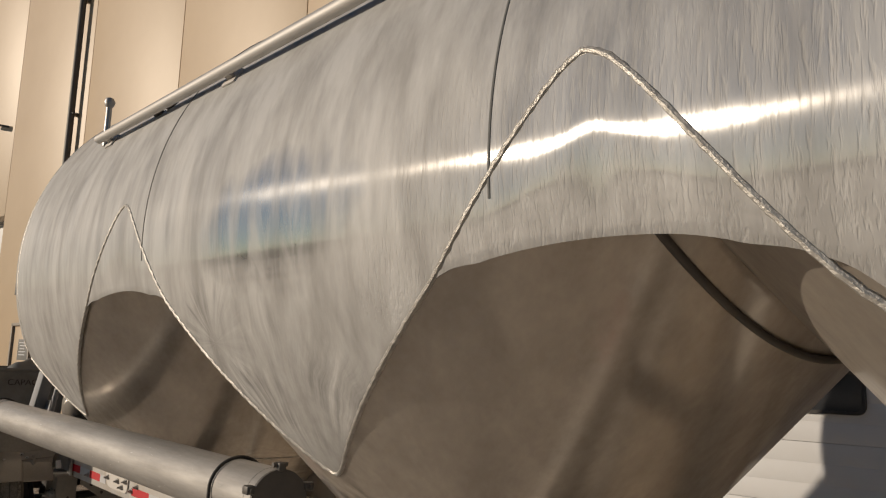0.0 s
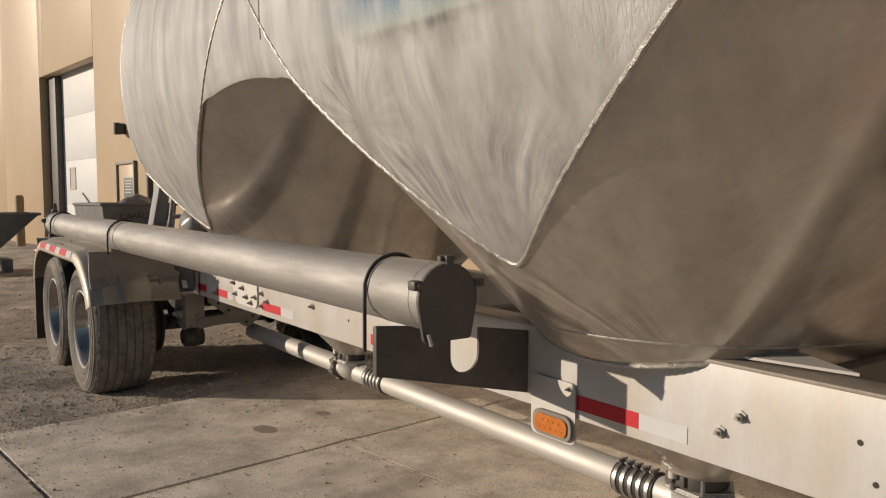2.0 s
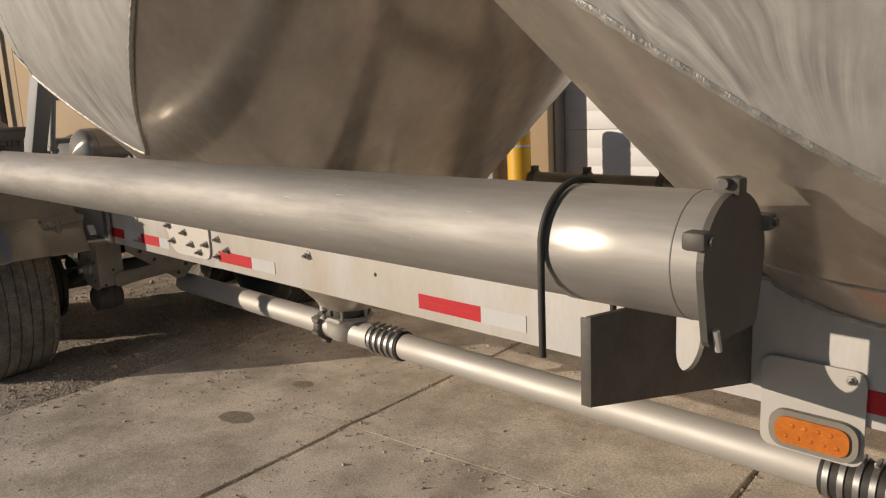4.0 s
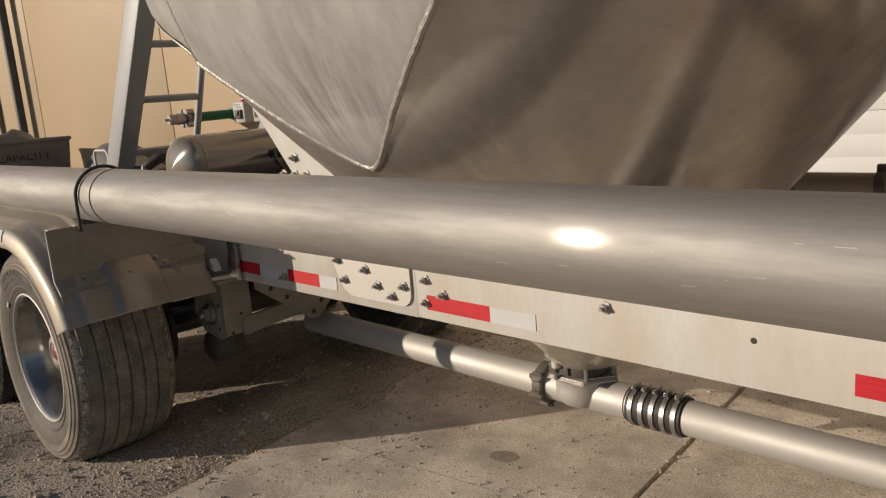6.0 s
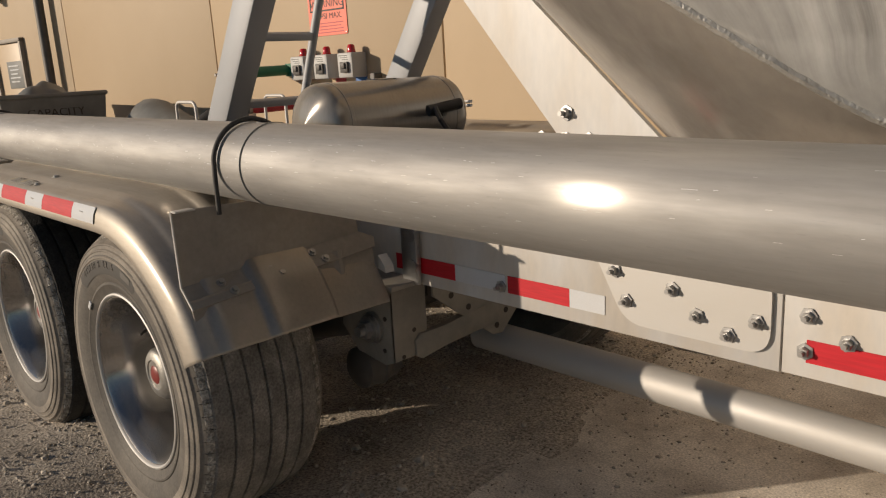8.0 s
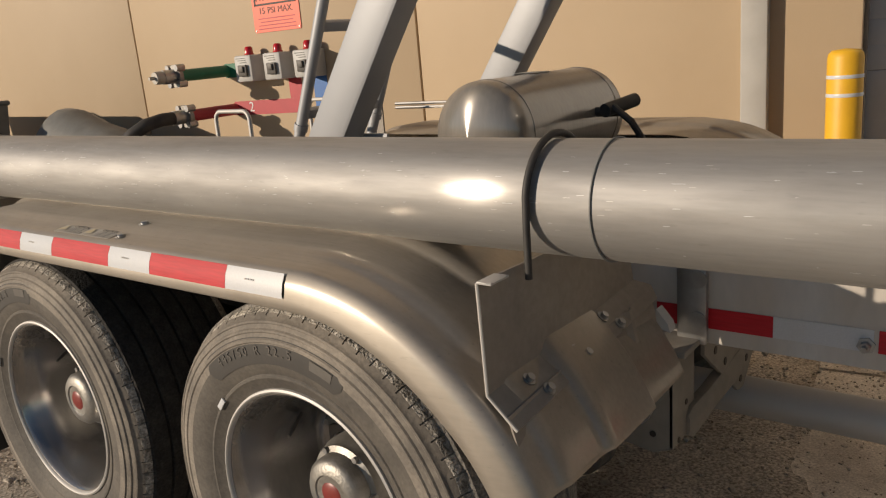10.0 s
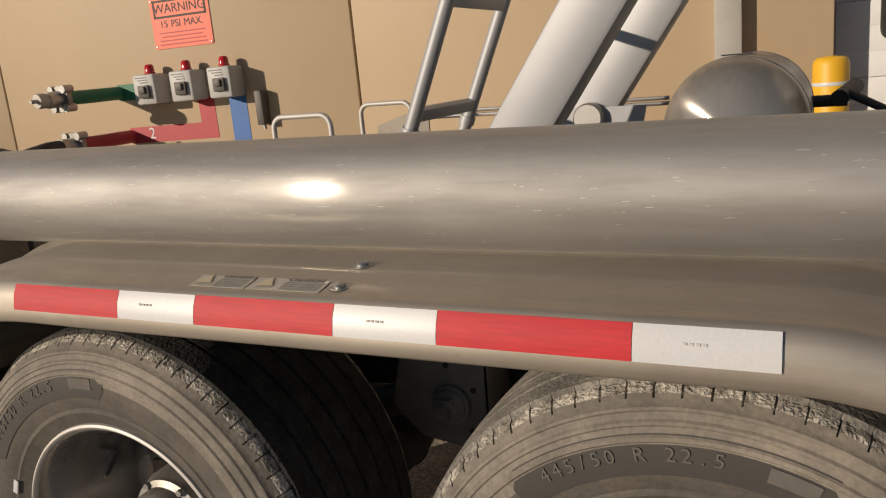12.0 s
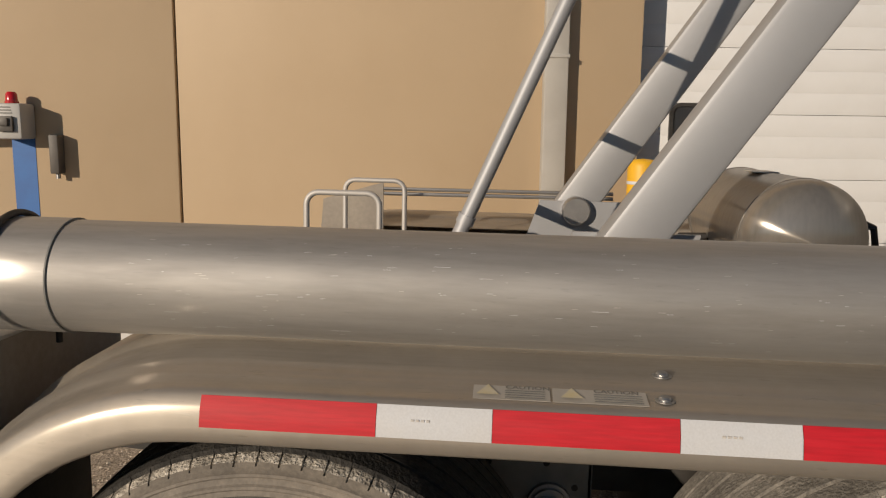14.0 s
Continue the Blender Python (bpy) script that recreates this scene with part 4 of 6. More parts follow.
near_rail = frame_beam(3.085, 13.4, RY, RB, RT)
frame_beam(3.085, 13.4, 2 * CY - RY, RB, RT, side=-1)
rear_rail = frame_beam(-0.9, 3.078, RY + 0.006, RB - 0.005, RT)
frame_beam(-0.9, 3.078, 2 * CY - RY - 0.006, RB - 0.005, RT, side=-1)
bm = bmesh.new()
box(bm, (7.0, RY + 0.05, RT + 0.006), (7.8, 0.12, 0.011), 0.002)
part("rail_cap", bm, PLATE, near_rail, "dull aluminium rail top flange")
for x in (-0.7, 0.65, 1.9, 4.7, 7.2, 9.75):
    bm = bmesh.new()
    box(bm, (x, CY, 0.90), (0.09, 2 * (CY - RY) - 0.03, 0.14), 0.006)
    part("cross_member", bm, DARK, trailer)

for x in (6.60, 9.165):
    bm = bmesh.new()
    box(bm, (x, CY, 0.985), (0.012, 2 * (CY - RY) - 0.04, 0.15), 0.002)
    box(bm, (x - 0.03, CY, 1.054), (0.05, 2 * (CY - RY) - 0.05, 0.010), 0.002)
    part("cross_plate", bm, PLATE, trailer, "dull brown cross plate between the frame rails")
# triangular trays between rail and hopper
for sgn in (1, -1):
    bm = bmesh.new()
    v = [bm.verts.new(p) for p in ((6.30, RY + 0.03, RT + 0.018), (6.70, RY + 0.10, RT + 0.018), (6.48, 0.92, RT + 0.035), (6.34, 0.88, RT + 0.035))]
    w = [bm.verts.new(q.co + Vector((0, 0, 0.008))) for q in v]
    bm.faces.new(v), bm.faces.new(w)
    for k in range(4):
        bm.faces.new((v[k], v[(k + 1) % 4], w[(k + 1) % 4], w[k]))
    if sgn < 0:
        bmesh.ops.scale(bm, vec=(1, -1, 1), verts=bm.verts[:])
        bmesh.ops.translate(bm, vec=(0, 2 * CY, 0), verts=bm.verts[:])
    part("corner_tray", bm, PIPE, trailer, smooth=False)
# ragged weld where the hoppers sit on the rails
for h in HOPPERS[1:3]:
    bm = bmesh.new()
    pts = []
    for k, ca in enumerate(np.linspace(-0.70, 0.66, 90)):
        ca = float(ca)
        r = lip_radius(ca) + 0.001 * math.sin(k * 2.1)
        pts.append((h + SQUASH * r * ca, CY - r * math.sqrt(1 - ca * ca) - 0.001, r + CONE0 - 0.002 + 0.0015 * math.sin(k * 1.7)))
    bent_tube(bm, pts, 0.0085, 8)
    part("rail_weld", bm, WELD, near_rail, "ragged bright weld bead")

# rear gusset plates under the tank head
for y in (0.655, 2 * CY - 0.67):
    bm = bmesh.new()
    prism(bm, [(2.12, 1.78), (2.575, 1.265), (2.66, 1.0), (3.04, 1.0), (2.93, 1.185), (2.86, 1.255), (2.37, 1.70), (2.30, 1.78)], 0.015, pose(0, y, 0))
    gus = part("gusset_plate", bm, PAINT, trailer, "white painted gusset plate", smooth=False)


def bolt_mesh():
    bm = bmesh.new()
    lathe(bm, [(0.0, -0.020), (0.0135, -0.020), (0.015, -0.016), (0.015, -0.006), (0.024, -0.0055), (0.024, 0.0)], 6, "y")
    rod(bm, (0, -0.034, 0), (0, -0.02, 0), 0.0075, 8)
    return bm


BOLT = None


def bolts(points, parent, y, size=1.0):
    global BOLT
    for x, z in points:
        at = pose(x, y, z, 0, random.uniform(0, 60), 0) @ Matrix.Diagonal((0.78 * size, 0.9 * size, 0.78 * size, 1))
        if BOLT is None:
            BOLT = part("bolt", bolt_mesh(), STEEL, parent, at=at, smooth=False)
        else:
            share(BOLT, "bolt", parent, at)


bolts([(x, local(x, z)) for x, z in ((3.136, 0.923), (3.215, 0.881), (3.133, 0.846), (3.834, 0.922), (6.44, 0.912), (6.378, 0.856))], near_rail, RY)
bolts([(2.287, local(2.287, 0.845)), (2.27, local(2.27, 0.99))], rear_rail, RY + 0.004)
for y in (0.655,):
    bolts([(2.601, local(2.6, 1.342)), (2.526, local(2.53, 1.282)), (2.595, local(2.6, 1.28)), (2.664, local(2.66, 1.28))], gus, 0.655)
# holes as flat dark discs: the shade inside is in their colour
for x, z in ((4.235, 0.895), (6.757, 0.922), (6.838, 0.922), (6.797, 0.83), (7.1, 0.9)):
    bm = bmesh.new()
    lathe(bm, [(0.0, -0.0012), (0.0075, -0.0012), (0.008, 0.001)], 14, "y", (x, RY, local(x, z)))
    part("rail_hole", bm, INK, near_rail)

# polished bolted joint plate on the rear rail
bm = bmesh.new()
zc = local(2.85, 0.895)
prism(bm, rounded([(2.60, zc + 0.11), (2.70, zc - 0.075), (3.06, zc - 0.075), (3.06, zc + 0.11)], 0.055, 6), 0.008, pose(0, RY - 0.004, 0))
jp = part("joint_plate", bm, PIPE, rear_rail, "polished joint plate with a rust stain", smooth=False)
bolts([(x, local(x, z)) for x, z in ((2.672, 0.953), (2.705, 0.881), (2.829, 0.93), (2.892, 0.878), (2.967, 0.848), (3.03, 0.89))], jp, RY - 0.004)


def tape_piece(mat, c, s, parent, at=None):
    bm = bmesh.new()
    box(bm, c, s)
    part("reflective_tape", bm, mat, parent, at=at, smooth=False)


TB = 0.806
for x0, n in ((1.83, 0), (2.31, 0), (3.135, 1), (4.455, 1), (5.81, 1), (7.2, 1), (8.6, 1)):
    par, y = (near_rail, RY - 0.0012) if x0 > 3.08 else (rear_rail, RY + 0.0048)
    w = 0.27 if x0 == 1.83 else 0.215 if x0 == 2.31 else 0.279
    tape_piece(RED, (x0 + w / 2, y, TB + 0.025), (w, 0.002, 0.05), par)
    ww = 0.2 if x0 == 1.83 else 0.11 if x0 == 2.31 else 0.178
    tape_piece(WHITE, (x0 + w + ww / 2 + 0.0005, y, TB + 0.025), (ww, 0.002, 0.05), par)

# marker lamp on its bracket
bm = bmesh.new()
prism(bm, rounded([(5.607, 0.680), (5.826, 0.680), (5.826, 0.893), (5.607, 0.893)], 0.03), 0.006, pose(0, 0.738, 0))
lb = part("lamp_bracket", bm, PIPE, trailer, "aluminium lamp bracket", smooth=False)
bm = bmesh.new()
prism(bm, rounded([(5.632, 0.690), (5.820, 0.690), (5.820, 0.778), (5.632, 0.778)], 0.043, 7), 0.014, pose(0, 0.7235, 0))
part("lamp_bezel", bm, HANGER, lb, "dusty brown lamp bezel", smooth=False)
bm = bmesh.new()
prism(bm, rounded([(5.648, 0.703), (5.804, 0.703), (5.804, 0.765), (5.648, 0.765)], 0.030, 7), 0.010, pose(0, 0.7175, 0))
lens = part("marker_lens", bm, AMBER, lb, "amber oval marker lens", smooth=False)
for k in range(9):
    bm = bmesh.new()
    lathe(bm, [(0.0, -0.0022), (0.0045, -0.0016), (0.0065, 0.0006)], 10, "y", (5.672 + 0.0135 * k, 0.7175, 0.734 + 0.013 * (1 if k % 2 else -1)))
    part("lens_dimple", bm, AMBER, lens)
bolts([(5.795, 0.872)], lb, 0.738, 0.6)

# ---- hose tube ----
HY, HZ, HR = 0.26, 1.213, 0.1065
bm = bmesh.new()
lathe(bm, [(HR, -0.66), (HR, 5.62)], 64, "x", (0, HY, HZ))
tube = part("hose_tube", bm, TUBE_ALU, trailer, "long round aluminium hose tube with fine scratches")
for x0, x1 in ((-0.80, -0.345), (5.46, 5.75)):
    bm = bmesh.new()
    lathe(bm, [(HR + 0.0005, x0), (HR + 0.0028, x0 + 0.002), (HR + 0.0028, x1 - 0.002), (HR + 0.0005, x1)], 64, "x", (0, HY, HZ))
    part("tube_sleeve", bm, TUBE_ALU, tube)
for x in (-0.345, -0.79, 1.962, 5.70):
    bm = bmesh.new()
    lathe(bm, [(HR + 0.001, x - 0.0022), (HR + 0.0035, x - 0.001), (HR + 0.0035, x + 0.001), (HR + 0.001, x + 0.0022)], 64, "x", (0, HY, HZ))
    part("tube_groove", bm, BINPAINT, tube)
for x, drop in ((1.845, 0.125), (-0.46, 0.17), (5.45, 0.20)):
    bm = bmesh.new()
    arc = [(x, HY - (HR + 0.010) * math.cos(t), HZ + (HR + 0.010) * math.sin(t)) for t in np.linspace(-0.30, math.pi + 0.30, 40)]
    front = (x, HY - (HR + 0.010) * 1.0, HZ - drop)
    back = (x, HY + (HR + 0.010) * 1.0, HZ - drop)
    bent_tube(bm, [front] + [(x, HY - (HR + 0.010), HZ - drop * k / 4) for k in (3, 2, 1)] + arc[5:-5] + [(x, HY + (HR + 0.010), HZ - drop * k / 4) for k in (1, 2, 3)] + [back], 0.0068, 10)
    part("tube_strap", bm, BLACK, tube, "black coated round strap")
for i in range(300):
    # short bright scratches
    x, a = (random.uniform(-0.2, 2.9) if i % 3 else random.uniform(-0.2, 5.3)), random.uniform(-0.75, 0.95)
    ln = random.uniform(0.003, 0.014) if i % 12 else random.uniform(0.015, 0.035)
    bm = bmesh.new()
    r = HR + 0.0004
    v = [bm.verts.new((x + s * ln, HY - r * math.cos(a + q), HZ + r * math.sin(a + q))) for s, q in ((0, 0), (1, 0.003), (1, 0.009), (0, 0.006))]
    bm.faces.new(v)
    part("scratch", bm, PIPE if i % 2 else WHITE, tube)

# front lid: a dark flap with rounded head
bm = bmesh.new()
head = [(0.110 * math.cos(t), 0.110 * math.sin(t)) for t in np.linspace(math.radians(-8), math.radians(188), 26)]
flap = head + [(-0.090, -0.118), (-0.082, -0.128), (0.080, -0.128), (0.088, -0.118)]
prism(bm, flap, 0.012, pose(5.757, HY, HZ, 0, 0, 90))
lid = part("tube_lid", bm, DARK, trailer, "dark steel hinged lid of the hose tube", smooth=False)
bm = bmesh.new()
box(bm, (5.745, HY, HZ + 0.118), (0.045, 0.03, 0.03), 0.006)
rod(bm, (5.745, HY - 0.028, HZ + 0.124), (5.745, HY + 0.028, HZ + 0.124), 0.009, 10)
part("hinge", bm, DARK, lid)
for y, z in ((-0.116, 0.048), (0.114, 0.045)):
    bm = bmesh.new()
    box(bm, (5.750, HY + y, HZ + z), (0.04, 0.034, 0.03), 0.007)
    rod(bm, (5.728, HY + y, HZ + z), (5.776, HY + y, HZ + z), 0.008, 8)
    part("catch", bm, DARK, lid)
bm = bmesh.new()
lathe(bm, [(0.0, 5.7505), (HR + 0.002, 5.7505)], 48, "x", (0, HY, HZ))
part("tube_end", bm, DARK, tube)
bm = bmesh.new()
bent_tube(bm, [(5.765, HY - 0.080 + 0.003 * k, HZ - 0.100 - 0.009 * k) for k in range(5)], 0.006, 8)
part("lid_hook", bm, PIPE, lid)

# rear lid with its label
bm = bmesh.new()
lathe(bm, [(0.0, -0.835), (HR - 0.01, -0.832), (HR + 0.012, -0.815), (HR + 0.012, -0.79), (HR, -0.788)], 48, "x", (0, HY, HZ))
rlid = part("tube_lid", bm, TUBE_ALU, trailer, "round aluminium rear lid of the hose tube")
bm = bmesh.new()
rod(bm, (-0.83, HY - 0.122, HZ + 0.03), (-0.76, HY - 0.122, HZ + 0.03), 0.02, 12)
part("hinge", bm, DARK, rlid)
for y, z, size in ((-0.02, 0.125, (0.06, 0.05, 0.03)), (-0.06, -0.125, (0.04, 0.04, 0.05))):
    bm = bmesh.new()
    box(bm, (-0.80, HY + y, HZ + z), size, 0.006)
    part("catch", bm, DARK, rlid)
bm = bmesh.new()
cols = []
for a in np.linspace(-0.02, 0.62, 8):
    cols.append([bm.verts.new((x, HY - (HR + 0.0036) * math.cos(a), HZ + (HR + 0.0036) * math.sin(a))) for x in (-0.70, -0.615)])
for a, b in zip(cols, cols[1:]):
    bm.faces.new((a[0], a[1], b[1], b[0]))
part("label", bm, WHITE, tube, "white sticker with dark writing bars")
bm = bmesh.new()
for j, (a0, a1) in enumerate(((0.42, 0.50), (0.30, 0.37), (0.12, 0.22))):
    v = [bm.verts.new((x, HY - (HR + 0.0044) * math.cos(a), HZ + (HR + 0.0044) * math.sin(a))) for x, a in ((-0.69, a0), (-0.63, a0), (-0.63, a1), (-0.69, a1))]
    bm.faces.new(v)
part("label_bars", bm, INK, tube)

# dark bracket across, below the front of the tube, with a keyhole slot
bm = bmesh.new()
slot = [(0.40, 1.02)] + [(0.46 + 0.060 * math.cos(t), 0.985 + 0.060 * math.sin(t)) for t in np.linspace(math.pi, 2 * math.pi, 14)] + [(0.52, 1.075), (0.747, 1.040)]
outl = [(0.112, 1.118), (0.40, 1.092)] + slot + [(0.747, 0.812), (0.112, 0.958)]
seen = []
for p in outl:
    if not seen or (abs(p[0] - seen[-1][0]) + abs(p[1] - seen[-1][1])) > 1e-4:
        seen.append(p)
prism(bm, [(y, z) for y, z in seen], 0.010, pose(5.578, 0, 0, 0, 0, 90))
br = part("tube_bracket", bm, BRACKET, trailer, "dusty dark bracket plate with a keyhole slot", smooth=False)
bm = bmesh.new()
box(bm, (5.568, 0.114, 1.036), (0.022, 0.006, 0.158), 0.002)
part("bracket_flange", bm, BRACKET, br)

# ---- running gear ----
def tyre_bm():
    """Wide single tyre: bulged sidewalls, grooved tread, notched and worn shoulders. Axis y, outer side towards -y."""
    bm = bmesh.new()
    R, W = 0.508, 0.425
    half = [(0.288, 0.030), (0.300, 0.012), (0.325, 0.000), (0.330, -0.0035), (0.336, -0.0035), (0.339, -0.0005), (0.365, -0.012), (0.40, -0.016), (0.418, -0.0160), (0.421, -0.0185), (0.427, -0.0180), (0.430, -0.0140), (0.440, -0.0108), (0.443, -0.0128), (0.447, -0.0110), (0.450, -0.0066), (0.459, -0.0030), (0.462, -0.0048), (0.466, -0.0026), (0.469, 0.0035), (0.4745, 0.0085), (0.480, 0.014), (0.4845, 0.020), (0.4875, 0.028)]
    def crown(y):
        """The tread is rounded across: it falls off towards both shoulders."""
        return R - 0.017 * abs(2 * y / W - 1) ** 2.4

    tread = [(0.490, 0.034)]
    lands, x = 6, 0.036
    step = (W - 0.072) / lands
    for k in range(lands):
        tread += [(crown(v), v) for v in (x + 0.003, x + step / 2, x + step - 0.007)]
        if k < lands - 1:
            tread += [(crown(x + step) - 0.009, x + step - 0.004), (crown(x + step) - 0.009, x + step + 0.000)]
        x += step
    prof = half + tread + [(0.490, W - 0.034)] + [(r, W - y) for r, y in reversed(half)]
    notches = 76
    ang = []
    for k in range(notches):
        a = 2 * math.pi * k / notches
        d = 2 * math.pi / notches
        ang += [(a, 0), (a + d * 0.44, 0), (a + d * 0.46, 1), (a + d * 0.51, 1), (a + d * 0.53, 0)]
    rings = []
    for j, (r, y) in enumerate(prof):
        ring = []
        for a, cut in ang:
            rr = r
            if cut and r > 0.478 and (y < 0.036 or y > W - 0.036):
                rr = r - 0.006
            if r > 0.478 and (y < 0.036 or y > W - 0.036):
                rr += 0.0035 * noise.noise((a * 14, y * 60, 2))
            ring.append(bm.verts.new((rr * math.cos(a), y, rr * math.sin(a))))
        rings.append(ring)
    n = len(ang)
    shoulder = {j for j, (r, y) in enumerate(prof) if r > 0.4795 and (y < 0.036 or y > W - 0.036)}
    side = {j for j, (r, y) in enumerate(prof) if r <= 0.481 and (y < 0.036 or y > W - 0.036)}
    for j in range(len(prof) - 1):
        for k in range(n):
            f = bm.faces.new((rings[j][k], rings[j][(k + 1) % n], rings[j + 1][(k + 1) % n], rings[j + 1][k]))
            f.material_index = 3 if prof[j][0] < 0.405 and prof[j + 1][0] < 0.405 else 1 if j in side and (j + 1) in side else 2 if (j in shoulder or j + 1 in shoulder) and not (0.038 < prof[j][1] < W - 0.038 or 0.038 < prof[j + 1][1] < W - 0.038) else 0
    return bm


def settle(bm, cz):
    """Flatten the foot of a tyre whose axle stands at cz on the ground."""
    for v in bm.verts:
        if v.co.z + cz < GZ + 0.004:
            over = GZ + 0.004 - (v.co.z + cz)
            v.co.z = GZ + 0.004 - cz
            v.co.y += (-1 if v.co.y < 0.2 else 1) * over * 0.25


WHEEL_Y = 0.062
AXLES = ((0.080, 0.508), (1.262, 0.513))


def arc_text(parent, words, radius, size, centre, mat, y):
    """Letters one by one along an arc of the sidewall."""
    step = size * 0.70 / radius
    n = len(words)
    for k, ch in enumerate(words):
        if ch == " ":
            continue
        a = centre - (k - (n - 1) / 2) * step
        bm = text_bm(ch, size, 0.0006)
        at = pose(radius * math.cos(a), y, radius * math.sin(a), 0, 90 - math.degrees(a), 0)
        part("letter", bm, mat, parent, at=at, smooth=False)


for ax, (wx, wz) in enumerate(AXLES):
    for near in (True, False):
        zl = local(wx, wz)
        at = pose(wx, WHEEL_Y, zl) if near else pose(wx, 2 * CY - WHEEL_Y, zl, 0, 0, 180)
        bm = tyre_bm()
        settle(bm, wz)
        tyre = part("tyre", bm, (DUSTYTREAD if ax else RUBBER, SIDEWALL, SHOULDER, INNERWALL), trailer, "dusty worn wide truck tyre", at, angle=28)
        if near:
            mid = radians(97 if ax else 118)
            bm = bmesh.new()
            cols = []
            for k, a in enumerate(np.linspace(mid + 0.60, mid - 0.60, 26)):
                e = 0.018 * (1 if k in (0, 25) else 0)
                cols.append([bm.verts.new((r * math.cos(a), yy, r * math.sin(a))) for r, yy in ((0.368 + e, -0.0140), (0.40, -0.0178), (0.432 - e, -0.0142))])
            for a, b in zip(cols, cols[1:]):
                for j in range(2):
                    bm.faces.new((a[j], a[j + 1], b[j + 1], b[j]))
            part("letter_band", bm, LETTERBAND, tyre)
            arc_text(tyre, "445/50 R 22.5", 0.401, 0.031, mid + 0.12, LETTER, -0.0186)
            bm = bmesh.new()
            cols = [[bm.verts.new((r * math.cos(a), -0.0184, r * math.sin(a))) for r in (0.390, 0.413)] for a in np.linspace(mid - 0.36, mid - 0.52, 6)]
            for a, b in zip(cols, cols[1:]):
                bm.faces.new((a[0], a[1], b[1], b[0]))
            part("mark_panel", bm, LETTER, tyre)
            bm = bmesh.new()
            a = mid + 0.74
            box(bm, (0.335 * math.cos(a), -0.006, 0.335 * math.sin(a)), (0.036, 0.004, 0.014), 0.001, pose(0, 0, 0, 0, 90 - math.degrees(a), 0))
            part("sticker", bm, WHITE, tyre)
        # rim: flange, deep barrel, disc with hand holes
        bm = bmesh.new()
        lathe(bm, [(0.286, 0.036), (0.2955, 0.030), (0.297, 0.020), (0.292, 0.013), (0.284, 0.014), (0.277, 0.022), (0.272, 0.05), (0.262, 0.075), (0.250, 0.12), (0.246, 0.265), (0.240, 0.285), (0.222, 0.298), (0.205, 0.296), (0.14, 0.288), (0.11, 0.286), (0.05, 0.286)], 96, "y")
        rim = part("wheel_rim", bm, RIM_ALU, trailer, "polished deep-dish aluminium wheel rim", at)
        bm = bmesh.new()
        lathe(bm, [(0.297, 0.024), (0.3005, 0.014), (0.2990, 0.006), (0.2940, 0.0035), (0.2890, 0.007), (0.2865, 0.014)], 96, "y")
        part("rim_lip", bm, PIPE, rim, "bright rolled rim lip")
        a = radians(152)
        bm = bmesh.new()
        rod(bm, (0.240 * math.cos(a), 0.20, 0.240 * math.sin(a)), (0.205 * math.cos(a), 0.135, 0.205 * math.sin(a)), 0.006, 8)
        rod(bm, (0.205 * math.cos(a), 0.135, 0.205 * math.sin(a)), (0.196 * math.cos(a), 0.118, 0.196 * math.sin(a)), 0.004, 8)
        part("valve_stem", bm, DARK, rim)
        for k in range(10):
            a = 2 * math.pi * (k + 0.5) / 10
            # a flat disc, its dark colour standing for the shaded opening
            bm = bmesh.new()
            lathe(bm, [(0.0, 0.2905), (0.021, 0.2905), (0.024, 0.293)], 16, "y", (0.207 * math.cos(a), 0, 0.207 * math.sin(a)))
            part("hand_hole", bm, INK, rim)
            a = 2 * math.pi * k / 10
            bm = bmesh.new()
            c = (0.168 * math.cos(a), 0, 0.168 * math.sin(a))
            lathe(bm, [(0.026, 0.290), (0.026, 0.280), (0.0185, 0.278), (0.0185, 0.245), (0.012, 0.241), (0.010, 0.215), (0.0, 0.215)], 6, "y", c)
            part("lug_nut", bm, STEEL, rim, smooth=False)
        bm = bmesh.new()
        lathe(bm, [(0.115, 0.287), (0.115, 0.165), (0.104, 0.150), (0.104, 0.132), (0.090, 0.125), (0.088, 0.096), (0.076, 0.083), (0.052, 0.0785), (0.049, 0.082), (0.031, 0.082)], 40, "y")
        part("hub", bm, CAST, rim, "grey cast hub with red oil cap")
        bm = bmesh.new()
        lathe(bm, [(0.0, 0.0785), (0.027, 0.0785), (0.032, 0.082)], 28, "y")
        part("hub_cap", bm, HUBRED, rim, "dull red hub cap window")
        for k in range(6):
            a = 2 * math.pi * k / 6
            bm = bmesh.new()
            rod(bm, (0.098 * math.cos(a), 0.134, 0.098 * math.sin(a)), (0.098 * math.cos(a), 0.120, 0.098 * math.sin(a)), 0.008, 8)
            part("hub_bolt", bm, STEEL, rim)
    bm = bmesh.new()
    rod(bm, (wx, 0.3, zl), (wx, 2.24, zl), 0.065, 20)
    part("axle", bm, DARK, trailer, "dark round trailer axle")
    # unseen drums, added in black to darken the view past the tyres
    for y, s in ((0.44, 1), (2 * CY - 0.44, -1)):
        bm = bmesh.new()
        lathe(bm, [(0.10, 0.0), (0.205, 0.0), (0.21, s * 0.02), (0.21, s * 0.16), (0.222, s * 0.165), (0.222, s * 0.19), (0.20, s * 0.195), (0.10, s * 0.195)], 40, "y", (wx, y, zl))
        part("brake_drum", bm, BLACK, trailer, "black brake drum added to darken the gap behind the wheel")
    for y in (0.95, 1.45):
        bm = bmesh.new()
